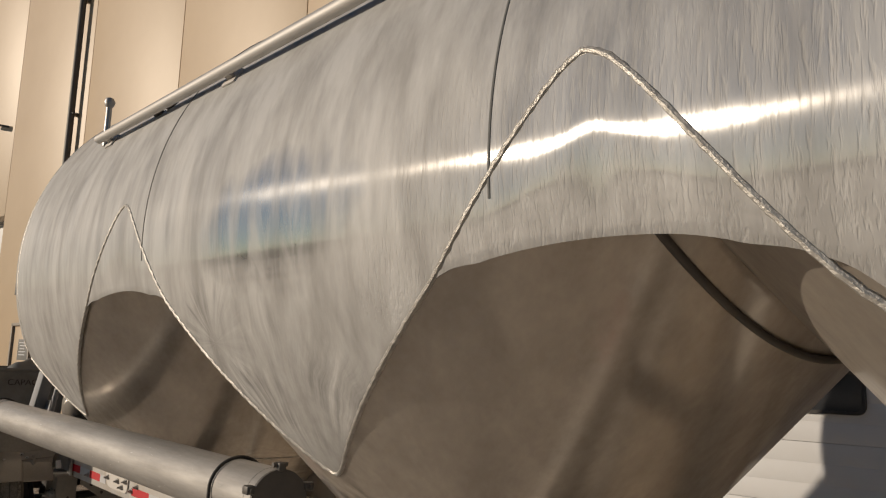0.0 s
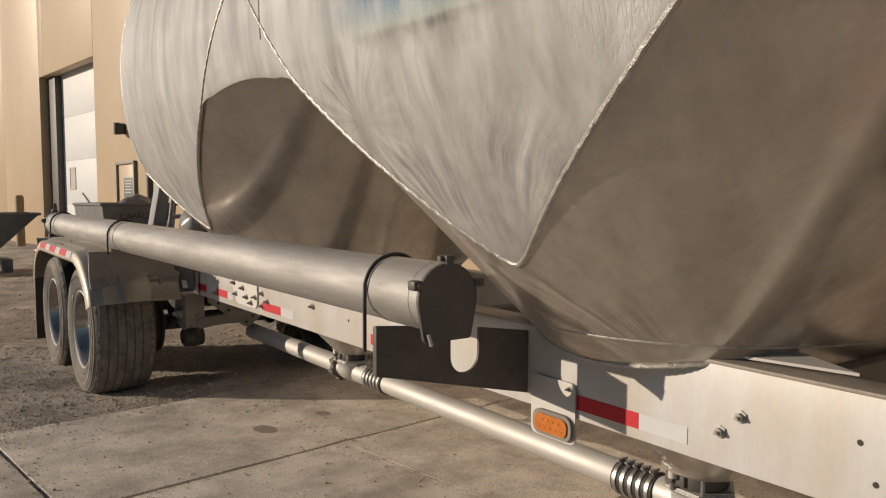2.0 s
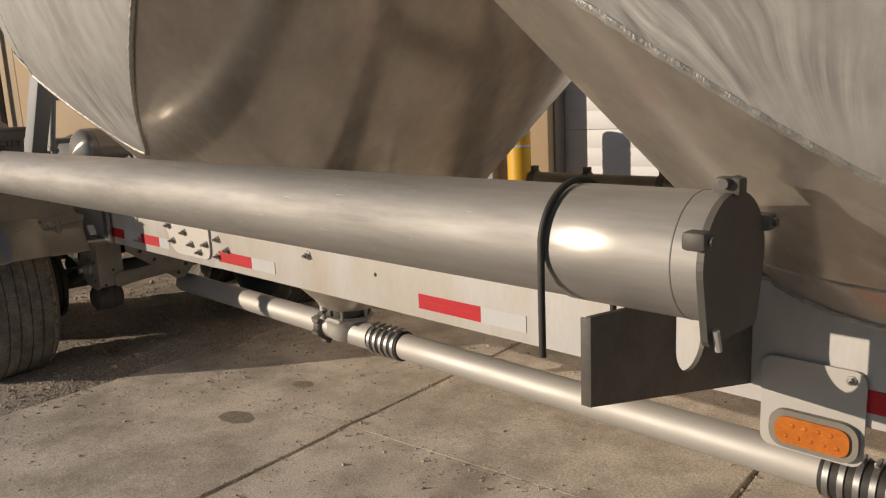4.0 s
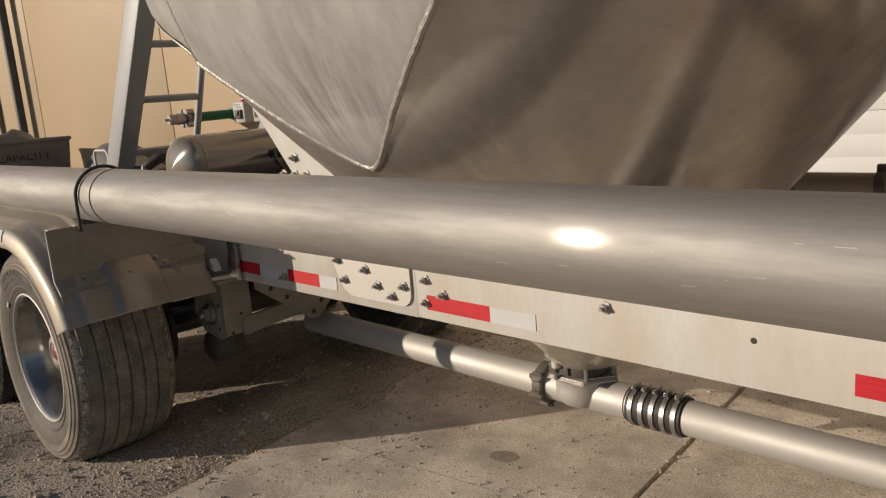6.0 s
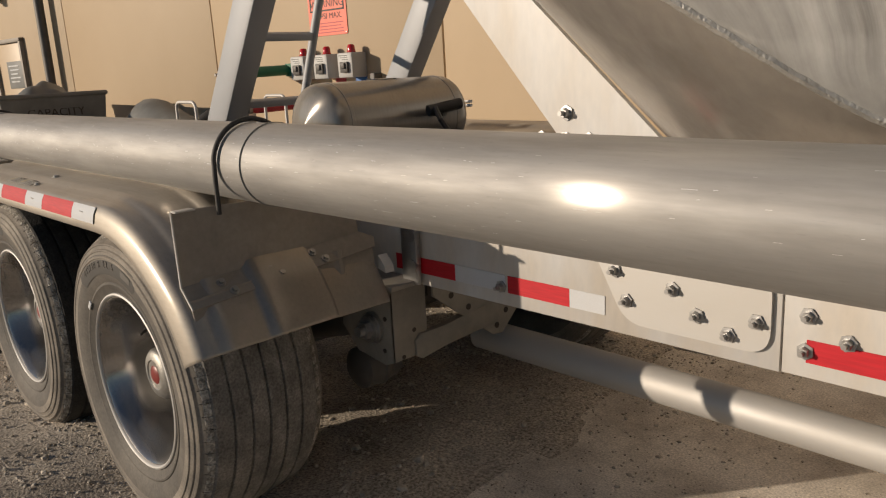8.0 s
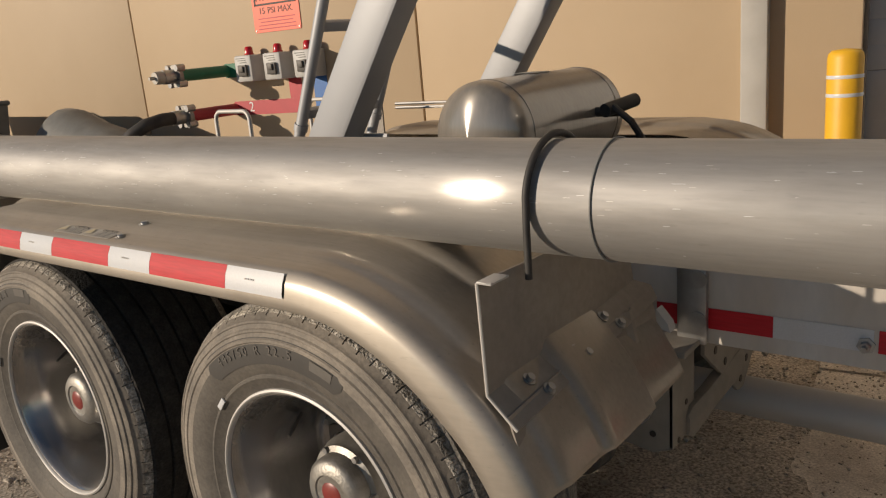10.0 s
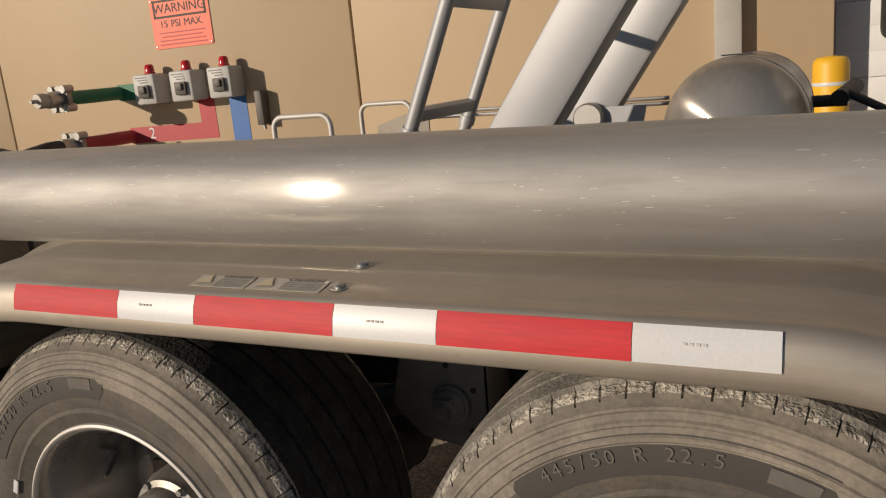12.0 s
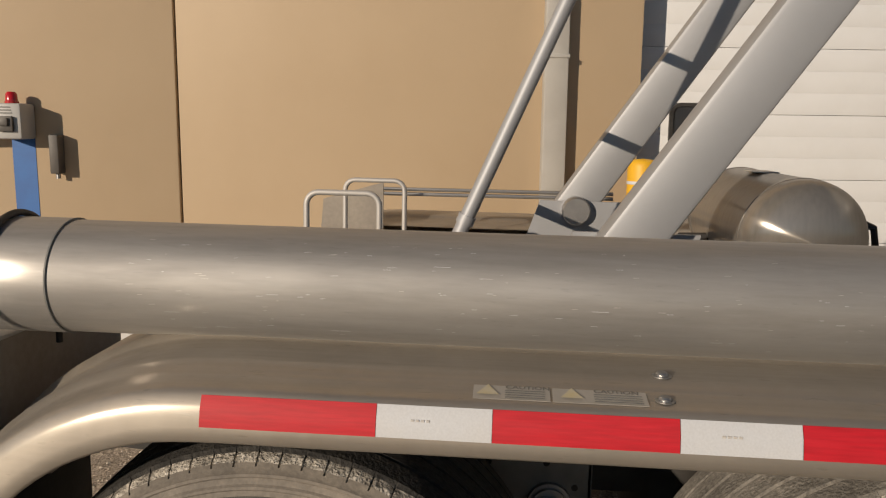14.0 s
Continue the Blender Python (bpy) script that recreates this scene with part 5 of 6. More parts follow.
        lathe(bm, [(0.07, -0.02), (0.13, 0.0), (0.14, 0.05), (0.13, 0.09), (0.14, 0.14), (0.13, 0.2), (0.09, 0.22)], 24, "z", (wx - 0.32, y, zl - 0.02))
        part("air_bag", bm, BLACK, trailer)

# suspension hangers with trailing arms
for hx in (0.565, 1.775):
    for y, sgn in ((0.66, 1), (2 * CY - 0.66, -1)):
        bm = bmesh.new()
        zt, zb = local(hx, 0.80), local(hx, 0.53)
        for yy in (y, y + sgn * 0.13):
            prism(bm, [(hx - 0.10, zt), (hx + 0.13, zt), (hx + 0.13, zb + 0.02), (hx + 0.08, zb), (hx - 0.06, zb + 0.02), (hx - 0.14, zb + 0.10)], 0.012, pose(0, yy, 0))
        box(bm, (hx + 0.125, y + sgn * 0.07, (zt + zb) / 2 + 0.01), (0.012, 0.14, zt - zb - 0.02), 0.003)
        box(bm, (hx + 0.02, y + sgn * 0.07, zt + 0.008), (0.30, 0.2, 0.016), 0.003)
        hg = part("hanger", bm, HANGER, trailer, "dusty grey steel suspension hanger")
        # hanger holes: dark discs coloured like the shade within
        for px, pz in ((hx + 0.08, zb + 0.05), (hx + 0.09, zb + 0.16), (hx + 0.02, zt - 0.05)):
            bm = bmesh.new()
            rod(bm, (px, y - sgn * 0.002, pz), (px, y + sgn * 0.002, pz), 0.008, 14)
            part("hanger_hole", bm, INK, hg)
        for py, pz in ((0.035, zb + 0.03), (0.115, zb + 0.05), (0.085, zb + 0.11), (0.10, zb + 0.035)):
            bm = bmesh.new()
            rod(bm, (hx + 0.130, y + sgn * py, pz), (hx + 0.1325, y + sgn * py, pz), 0.008, 10)
            part("hanger_hole", bm, INK, hg)
        px, pz = hx + 0.03, zb + 0.12
        bm = bmesh.new()
        rod(bm, (px, y, pz), (px, y - sgn * 0.014, pz), 0.052, 20)
        rod(bm, (px, y - sgn * 0.014, pz), (px, y - sgn * 0.026, pz), 0.043, 20)
        rod(bm, (px, y - sgn * 0.026, pz), (px, y - sgn * 0.048, pz), 0.030, 6)
        rod(bm, (px, y - sgn * 0.048, pz), (px, y - sgn * 0.068, pz), 0.017, 12)
        part("pivot_bolt", bm, STEEL, hg, "large steel pivot bolt with washers")
        bm = bmesh.new()
        rod(bm, (hx - 0.02, y + sgn * 0.07, zb + 0.12), (hx - 0.55, y + sgn * 0.07, zb - 0.03), 0.045, 14)
        part("trailing_arm", bm, DARK, trailer)
# black beams added for the deep shade between the wheels; no such frame is seen
for y, s in ((0.84, 1), (2 * CY - 0.84, -1)):
    bm = bmesh.new()
    prism(bm, [(-0.62, local(-0.6, 0.66)), (-0.62, local(-0.6, 0.90)), (1.86, local(1.86, 0.90)), (1.86, local(1.86, 0.72)), (1.3, local(1.3, 0.60)), (0.2, local(0.2, 0.60))], 0.014, pose(0, y, 0))
    box(bm, (0.62, y + s * 0.04, local(0.62, 0.895)), (2.46, 0.09, 0.012), 0.002)
    part("subframe_beam", bm, BLACK, trailer, "black filler beam added to darken the gap between the wheels", smooth=False)
for x in (-0.3, 0.62, 1.6):
    bm = bmesh.new()
    box(bm, (x, CY, local(x, 0.78)), (0.10, 2 * (CY - 0.85), 0.16), 0.006)
    part("subframe_cross_member", bm, BLACK, trailer)
# perforated brace across the frame before the front hangers, and the arm below it
for sgn in (1, -1):
    def across(y):
        return y if sgn > 0 else 2 * CY - y
    bm = bmesh.new()
    outline = [(across(y), local(1.92, z)) for y, z in ((0.82, 0.79), (0.82, 0.735), (1.10, 0.525), (1.15, 0.52), (1.24, 0.60), (1.24, 0.79))]
    prism(bm, outline, 0.010, pose(1.925, 0, 0, 0, 0, 90))
    fb = part("brace_plate", bm, HANGER, trailer, "perforated dusty grey brace plate", smooth=False)
    # not cut through: dark discs give the shade of the perforations
    for y, z in ((0.90, 0.72), (0.98, 0.66), (1.06, 0.60), (1.12, 0.555), (1.17, 0.60), (1.20, 0.68), (1.05, 0.70)):
        bm = bmesh.new()
        rod(bm, (1.9245, across(y), local(1.92, z)), (1.9270, across(y), local(1.92, z)), 0.011, 12)
        part("brace_hole", bm, INK, fb)
    bm = bmesh.new()
    a, b = Vector((1.905, across(0.765), local(1.9, 0.578))), Vector((1.915, across(1.12), local(1.9, 0.61)))
    rings = []
    for p, w, h in ((a - (b - a) * 0.06, 0.012, 0.025), (a, 0.02, 0.042), (a.lerp(b, 0.3), 0.022, 0.036), (b, 0.022, 0.040)):
        rings.append([bm.verts.new(p + Vector((dx * w, 0, dz * h))) for dx, dz in ((1, 0.6), (0.6, 1), (-0.6, 1), (-1, 0.6), (-1, -0.6), (-0.6, -1), (0.6, -1), (1, -0.6))])
    for r0, r1 in zip(rings, rings[1:]):
        for k in range(8):
            bm.faces.new((r0[k], r0[(k + 1) % 8], r1[(k + 1) % 8], r1[k]))
    cap(bm, rings[0]), cap(bm, rings[-1])
    part("torque_arm", bm, HANGER, trailer, "dusty grey transverse arm")
bm = bmesh.new()
box(bm, (1.925, 0.735, local(2, 0.90)), (0.07, 0.02, 0.2), 0.004)
rod(bm, (1.94, 0.72, local(2, 0.96)), (1.94, 0.735, local(2, 0.96)), 0.022, 14)
rod(bm, (1.94, 0.72, local(2, 0.86)), (1.94, 0.735, local(2, 0.86)), 0.022, 14)
part("hanger_clip", bm, STEEL, rear_rail)

# ---- fenders ----
FZ = local(0.7, 1.100)
PATHF = [(-0.470, -0.345), (-0.455, -0.265), (-0.425, -0.205), (-0.375, -0.145), (-0.31, -0.09), (-0.23, -0.045), (-0.13, -0.012), (-0.02, 0.0), (0.2, 0.0), (0.5, 0.0), (0.8, 0.0), (1.1, 0.0), (1.36, 0.0), (1.45, -0.006), (1.54, -0.026), (1.62, -0.058), (1.70, -0.105), (1.77, -0.16), (1.83, -0.22), (1.875, -0.285), (1.90, -0.335)]
SECTION = [(-0.004, -0.052), (-0.011, -0.047), (-0.0125, -0.026), (-0.006, 0.004), (0.003, 0.022), (0.018, 0.032), (0.05, 0.037), (0.066, 0.043), (0.078, 0.052), (0.10, 0.054), (0.19, 0.056), (0.205, 0.062), (0.215, 0.072), (0.235, 0.075), (0.40, 0.076), (0.415, 0.068), (0.425, 0.058), (0.60, 0.055), (0.62, 0.05)]


def smooth_path(pts, per=4):
    out = []
    for i in range(len(pts) - 1):
        p0, p1, p2, p3 = (Vector(pts[max(min(i + k, len(pts) - 1), 0)]) for k in (-1, 0, 1, 2))
        for k in range(per):
            t = k / per
            out.append(0.5 * (2 * p1 + (p2 - p0) * t + (2 * p0 - 5 * p1 + 4 * p2 - p3) * t * t + (3 * p1 - p0 - 3 * p2 + p3) * t ** 3))
    out.append(Vector(pts[-1]))
    return out


def fender_bm():
    bm = bmesh.new()
    path = smooth_path(PATHF)
    cols = []
    for i, p in enumerate(path):
        d = (path[min(i + 1, len(path) - 1)] - path[max(i - 1, 0)]).normalized()
        nrm = Vector((-d.y, d.x))
        # the raised ribs die out towards the ends
        cols.append([bm.verts.new((p.x + nrm.x * h, y, FZ + p.y + nrm.y * h)) for y, h in SECTION])
    for a, b in zip(cols, cols[1:]):
        for k in range(len(SECTION) - 1):
            bm.faces.new((a[k], a[k + 1], b[k + 1], b[k]))
    return bm


fender = part("fender", fender_bm(), FENDER_ALU, trailer, "polished ribbed aluminium fender over two wheels", angle=60)
fs = fender.modifiers.new("thickness", "SOLIDIFY")
fs.thickness, fs.offset = 0.004, 0.0
fender.modifiers.new("normals", "WEIGHTED_NORMAL").weight = 100
bm = fender_bm()
bmesh.ops.scale(bm, vec=(1, -1, 1), verts=bm.verts[:])
bmesh.ops.translate(bm, vec=(0, 2 * CY, 0), verts=bm.verts[:])
part("fender", bm, FENDER_ALU, trailer, angle=60)

TX = (0.0, 0.279, 0.457, 0.737, 0.914, 1.194, 1.372)
for k in range(6):
    bm = bmesh.new()
    prof = [(-0.0137, -0.0255), (-0.0125, -0.016), (-0.0080, 0.0035), (0.0015, 0.0225)]
    a = [[bm.verts.new((x, y - 0.0036, FZ + h + 0.0026)) for y, h in prof] for x in (TX[k] + 0.0004, TX[k + 1] - 0.0004)]
    for j in range(3):
        bm.faces.new((a[0][j], a[1][j], a[1][j + 1], a[0][j + 1]))
    part("reflective_tape", bm, RED if k % 2 == 0 else WHITE, fender)
for x, ln in ((0.335, 0.03), (0.80, 0.03), (1.26, 0.035)):
    bm = bmesh.new()
    for j in range(4):
        box(bm, (x + 0.008 * j, -0.0118, FZ + 0.0045), (0.005, 0.003, 0.0035))
    part("tape_print", bm, PAINT, fender, smooth=False)
# pale angle bracket under the fender's edge
bm = bmesh.new()
box(bm, (0.655, 0.14, FZ - 0.066), (0.135, 0.09, 0.006), 0.001)
box(bm, (0.640, 0.185, FZ - 0.05), (0.10, 0.006, 0.10), 0.001)
prism(bm, [(0.60, FZ - 0.063), (0.70, FZ - 0.063), (0.70, FZ - 0.025), (0.67, FZ - 0.02)], 0.006, pose(0, 0.10, 0))
part("fender_bracket", bm, PIPE, fender, "pale angle bracket under the fender", smooth=False)
# fender bolts and caution labels
for x, y, h in ((0.728, 0.105, 0.056), (0.722, 0.040, 0.037)):
    bm = bmesh.new()
    lathe(bm, [(0.0, 0.008), (0.008, 0.0075), (0.0105, 0.005), (0.0105, 0.002), (0.016, 0.0015), (0.016, 0.0)], 18, "z", (x, y, FZ + h))
    part("fender_bolt", bm, STEEL, fender)
for x0, x1, tri_w in ((0.425, 0.545, 0.038), (0.549, 0.695, 0.052)):
    zz = FZ + 0.0385
    bm = bmesh.new()
    box(bm, ((x0 + x1) / 2, 0.042, zz + 0.0006), (x1 - x0, 0.05, 0.0008), 0, pose(0, 0, 0, 10))
    part("caution_label", bm, LABEL, fender, "silver caution label with yellow triangle", smooth=False)
    bm = bmesh.new()
    c = x0 + tri_w / 2 + 0.004
    v = [bm.verts.new((c + dx, 0.042 + dy, zz + 0.0030 + dy * 0.17)) for dx, dy in ((-0.018, -0.014), (0.018, -0.014), (0, 0.017))]
    bm.faces.new(v)
    part("warning_triangle", bm, PALEYELLOW, fender)
    bm = text_bm("CAUTION", 0.0155, 0.0002, "LEFT")
    bmesh.ops.transform(bm, matrix=pose(0, 0, 0, -90), verts=bm.verts[:])
    part("lettering", bm, PRINT, fender, at=pose(x0 + tri_w + 0.012, 0.054, zz + 0.0040, 10), smooth=False)
    bm = bmesh.new()
    for j in range(4):
        box(bm, ((x0 + tri_w + x1) / 2 + 0.002, 0.044 - 0.007 * j, zz + 0.0022 - 0.0012 * j), (x1 - x0 - tri_w - 0.02, 0.0025, 0.0004))
    part("label_bars", bm, BINPAINT, fender, smooth=False)

# flanged splash plate before the front wheel: an upright panel, a band bent forwards, a ribbed flap below
L0 = SLOPE * (1.85 - 4.7)


def sheet(name, loop, shift, parent, label=""):
    """A thin sheet between an outline and the same outline moved by its thickness."""
    bm = bmesh.new()
    a, b = [bm.verts.new(Vector(p) + Vector((0, 0, L0))) for p in loop], [bm.verts.new(Vector(p) + Vector(shift) + Vector((0, 0, L0))) for p in loop]
    bm.faces.new(a), bm.faces.new(b)
    for k in range(len(a)):
        bm.faces.new((a[k], a[(k + 1) % len(a)], b[(k + 1) % len(a)], b[k]))
    return part(name, bm, PLATE, parent, label, smooth=False)


TL, KINK, LOW = (1.818, 0.024, 1.140), (1.826, 0.022, 0.940), (1.884, 0.020, 0.889)
KINK_R, LOW_R = (1.838, 0.600, 0.985), (1.884, 0.625, 0.940)
sp = sheet("splash_plate", [TL, (1.820, 0.60, 1.125), KINK_R, KINK], (-0.005, 0, 0), trailer, "dusty aluminium splash plate before the wheel")
sheet("plate_band", [KINK, KINK_R, (1.862, 0.640, 0.965), LOW_R, LOW], (-0.003, 0, -0.004), sp)
bm = bmesh.new()
edge = [Vector(p) + Vector((0, -0.001, L0)) for p in ((1.846, 0.026, 1.141), TL, KINK, LOW)]
bent_tube(bm, edge, 0.0032, 8)
box(bm, (1.832, 0.050, 1.141 + L0), (0.030, 0.055, 0.004), 0.001)
part("plate_edge", bm, PIPE, sp, "bright bare sheet edge")
bm = bmesh.new()
n = 48
cols = []
for k in range(n + 1):
    t = k / n
    y = 0.022 + 0.605 * t
    rib = max(math.exp(-((y - 0.295) / 0.016) ** 4), math.exp(-((y - 0.495) / 0.016) ** 4)) * 0.011
    sag = 0.004 * math.sin(k * 0.9) + 0.004 * math.sin(k * 0.37 + 1)
    p = Vector((1.866, y, 0.910 + 0.050 * t + L0))
    q = Vector((1.903, y - 0.012 * t, 0.783 + 0.012 * t + sag + L0))
    o = Vector((rib, 0, rib * 0.3))
    cols.append([bm.verts.new(p + o), bm.verts.new(p.lerp(q, 0.5) + o), bm.verts.new(q + o), bm.verts.new(q + o + Vector((-0.004, 0, 0))), bm.verts.new(p + o + Vector((-0.004, 0, 0)))])
for a, b in zip(cols, cols[1:]):
    for k in range(5):
        bm.faces.new((a[k], a[(k + 1) % 5], b[(k + 1) % 5], b[k]))
bm.faces.new(cols[0]), bm.faces.new(cols[-1])
part("splash_flap", bm, PLATE, trailer, "dusty ribbed splash flap", angle=25)
for y in (0.125, 0.275, 0.425):
    for dy, back, up in ((0, 0.30, 0.0), (0.022, 0.78, 0.0)):
        base = Vector(KINK).lerp(Vector(LOW), back).lerp(Vector(KINK_R).lerp(Vector(LOW_R), back), (y + dy - 0.02) / 0.6) + Vector((0, 0, L0))
        bm = bmesh.new()
        rod(bm, base - Vector((0.003, 0, 0.004)), base + Vector((0.008, 0, 0.0095)), 0.008, 8)
        rod(bm, base, base + Vector((0.0025, 0, 0.003)), 0.013, 12)
        part("plate_bolt", bm, STEEL, sp)
# the sunlit edge of the bracket, put in as a small white piece
bm = bmesh.new()
prism(bm, [(1.872, 0.905 + L0), (1.900, 0.872 + L0), (1.905, 0.852 + L0), (1.868, 0.862 + L0)], 0.035, pose(0, 0.645, 0))
part("plate_tab", bm, PAINT, sp, "white tab for the sunlit bracket edge", smooth=False)
# brake chambers behind the hangers
for x in (0.35, 1.60):
    bm = bmesh.new()
    lathe(bm, [(0.0, 0.72), (0.05, 0.722), (0.075, 0.74), (0.078, 0.80), (0.083, 0.805), (0.083, 0.82), (0.078, 0.825), (0.07, 0.88), (0.0, 0.89)], 28, "y", (x, 0, 0.40))
    part("brake_chamber", bm, DARK, trailer, "dark round brake chamber")

# rear bracket plate, mudflap, tail lamp
bm = bmesh.new()
zr = local(-0.5, 1.145)
prism(bm, [(0.03, zr), (0.70, zr - 0.02), (0.70, zr - 0.32), (0.055, zr - 0.26)], 0.008, pose(-0.495, 0, 0, 0, 0, 90))
rb = part("rear_bracket", bm, PLATE, trailer, "dusty flanged rear bracket plate", smooth=False)
bm = bmesh.new()
box(bm, (-0.535, 0.36, zr - 0.006), (0.085, 0.66, 0.008), 0.002)
bent_tube(bm, [(-0.494, 0.03, zr), (-0.494, 0.055, zr - 0.26)], 0.005, 8)
part("bracket_flange", bm, PIPE, rb)
bm = bmesh.new()
box(bm, (-0.545, 0.31, 0.49), (0.012, 0.60, 0.72), 0.003)
mf = part("mudflap", bm, BLACK, trailer, "black rubber mudflap with pale edge")
bm = bmesh.new()
box(bm, (-0.540, 0.008, 0.49), (0.016, 0.006, 0.70), 0.001)
part("flap_edge", bm, LABEL, mf)
bm = bmesh.new()
box(bm, (-0.54, 0.31, 0.86), (0.04, 0.62, 0.035), 0.004)
part("flap_bar", bm, DARK, mf)
bm = bmesh.new()
box(bm, (-0.80, 0.20, local(-0.8, 1.0)), (0.10, 0.20, 0.17), 0.012)
tl = part("tail_lamp_box", bm, STEEL, trailer, "grey tail lamp box with a round red lamp")
bm = bmesh.new()
lathe(bm, [(0.0, 0.052), (0.025, 0.05), (0.042, 0.034), (0.048, 0.012), (0.05, 0.0)], 24, "y")
bmesh.ops.scale(bm, vec=(1, -1, 1), verts=bm.verts[:])
part("red_lens", bm, REDLENS, tl, at=pose(-0.79, 0.10, local(-0.8, 1.0)))
bm = bmesh.new()
box(bm, (-0.72, 0.42, local(-0.7, 0.97)), (0.10, 0.55, 0.08), 0.008)
part("lamp_arm", bm, DARK, trailer)

# ---- discharge line below ----
PY = 1.25


def pipe_z(x):
    return local(x, 0.428 - 0.014 * (x - 3.0))


bm = bmesh.new()
rod(bm, (1.72, PY, pipe_z(1.72)), (13.2, PY, pipe_z(13.2)), 0.059, 32)
pipe = part("discharge_pipe", bm, PIPE, trailer, "round aluminium discharge pipe")
for h in HOPPERS:
    z = pipe_z(h)
    bm = bmesh.new()
    rod(bm, (h - 0.18, PY, z), (h + 0.18, PY, z), 0.0625, 32)
    v = h - 0.02
    lathe(bm, [(0.0, -0.052), (0.045, -0.049), (0.075, -0.034), (0.094, -0.002), (0.096, 0.03), (0.098, 0.055), (0.108, 0.066), (0.05, 0.068)], 36, "z", (v, PY - 0.006, z))
    tee = part("valve_tee", bm, PIPE, trailer, "cast aluminium discharge tee with a bulged belly")
    bm = bmesh.new()
    pad = [(0.142, 0.0), (0.075, 0.108), (-0.075, 0.104), (-0.125, 0.0), (-0.09, -0.10), (0.06, -0.115)]
    prism(bm, pad, 0.012, pose(v, PY, z + 0.068, 90))
    bmesh.ops.bevel(bm, geom=[e for e in bm.edges], offset=0.004, segments=2, affect="EDGES")
    part("tee_flange", bm, PIPE, tee, "six-cornered cast flange")
    bm = bmesh.new()
    lathe(bm, [(0.05, 0.082), (0.094, 0.082), (0.097, 0.086), (0.097, 0.136), (0.094, 0.140), (0.05, 0.140)], 32, "z", (v, PY, z))
    box(bm, (v - 0.03, PY - 0.085, z + 0.110), (0.085, 0.045, 0.042), 0.005)
    lathe(bm, [(0.0, -0.012), (0.014, -0.012), (0.016, -0.006), (0.016, 0.01)], 14, "y", (v - 0.045, PY - 0.108, z + 0.110))
    part("valve_body", bm, DARK, tee, "dark butterfly valve body")
    bm = bmesh.new()
    lathe(bm, [(0.08, 0.142), (0.132, 0.142), (0.136, 0.145), (0.136, 0.151), (0.132, 0.154), (0.090, 0.155), (0.086, 0.165), (0.086, 0.34)], 40, "z", (v, PY, z))
    part("valve_flange", bm, PLATE, tee, "dusty round hopper flange")
    for k in range(6):
        a = 2 * math.pi * (k + 0.18) / 6
        bx, by = v + 0.116 * math.cos(a), PY + 0.116 * math.sin(a)
        bm = bmesh.new()
        rod(bm, (bx, by, z + 0.07), (bx, by, z + 0.178), 0.0075, 8)
        rod(bm, (bx, by, z + 0.157), (bx, by, z + 0.171), 0.0145, 6)
        rod(bm, (bx, by, z + 0.153), (bx, by, z + 0.158), 0.019, 14)
        part("flange_bolt", bm, STEEL, tee)
    bm = bmesh.new()
    rod(bm, (v - 0.040, PY - 0.112, z + 0.165), (v - 0.040, PY - 0.112, z + 0.34), 0.028, 18)
    rod(bm, (v - 0.032, PY - 0.112, z + 0.118), (v - 0.032, PY - 0.112, z + 0.172), 0.018, 12)
    part("aerator_pipe", bm, PIPE, tee, "pale dusty upright air pipe")
    bm = bmesh.new()
    rod(bm, (v + 0.018, PY - 0.105, z + 0.155), (v + 0.026, PY - 0.105, z + 0.30), 0.006, 8)
    part("air_line", bm, LABEL, tee, "thin pale air line")
    for x0, nb in ((h + 0.19, 5), (h - 0.390, 5))[:1 if h == HOPPERS[0] else 2]:
        bm = bmesh.new()
        lathe(bm, [(0.057, x0 - 0.005), (0.066, x0), (0.066, x0 + 0.20), (0.057, x0 + 0.205)], 28, "x", (0, PY, z - 0.002))
        part("rubber_coupling", bm, BLACK, pipe, "black ribbed rubber coupling with steel bands")
        for k in range(nb):
            bm = bmesh.new()
            xx = x0 + 0.02 + 0.04 * k
            lathe(bm, [(0.0665, xx - 0.009), (0.071, xx - 0.008), (0.071, xx + 0.008), (0.0665, xx + 0.009)], 28, "x", (0, PY, z - 0.002))
            box(bm, (xx, PY - 0.02, z + 0.074), (0.014, 0.034, 0.014), 0.002)
            rod(bm, (xx, PY - 0.045, z + 0.076), (xx, PY + 0.01, z + 0.076), 0.005, 6)
            part("band_clamp", bm, STEEL, pipe)
    if h == HOPPERS[0]:
        bm = bmesh.new()
        lathe(bm, [(0.058, h - 0.204), (0.076, h - 0.201), (0.081, h - 0.194), (0.081, h - 0.162), (0.076, h - 0.155), (0.058, h - 0.152)], 16, "x", (0, PY, z))
        clamp = part("pipe_clamp", bm, BRACKET, pipe, "dark lumpy cast pipe clamp", angle=25)
        for deg in (20, 75, 150, 200, 255, 330):
            a = radians(deg)
            c, d = math.cos(a), math.sin(a)
            bm = bmesh.new()
            box(bm, (0, 0, 0), (0.046, 0.038, 0.020), 0.007)
            rod(bm, (-0.028, 0.0, 0.003), (0.028, 0.0, 0.003), 0.010, 8)
            bmesh.ops.transform(bm, matrix=pose(h - 0.178, PY + c * 0.080, z + d * 0.080) @ Matrix.Rotation(a - math.pi / 2, 4, "X"), verts=bm.verts[:])
            part("clamp_lug", bm, BRACKET, clamp)
bm = bmesh.new()
lathe(bm, [(0.0568, 2.80), (0.058, 2.803), (0.058, 2.865), (0.0568, 2.868)], 16, "x", (0, PY, pipe_z(2.83)), start=190, sweep=60)
part("pipe_mark", bm, INK, pipe)

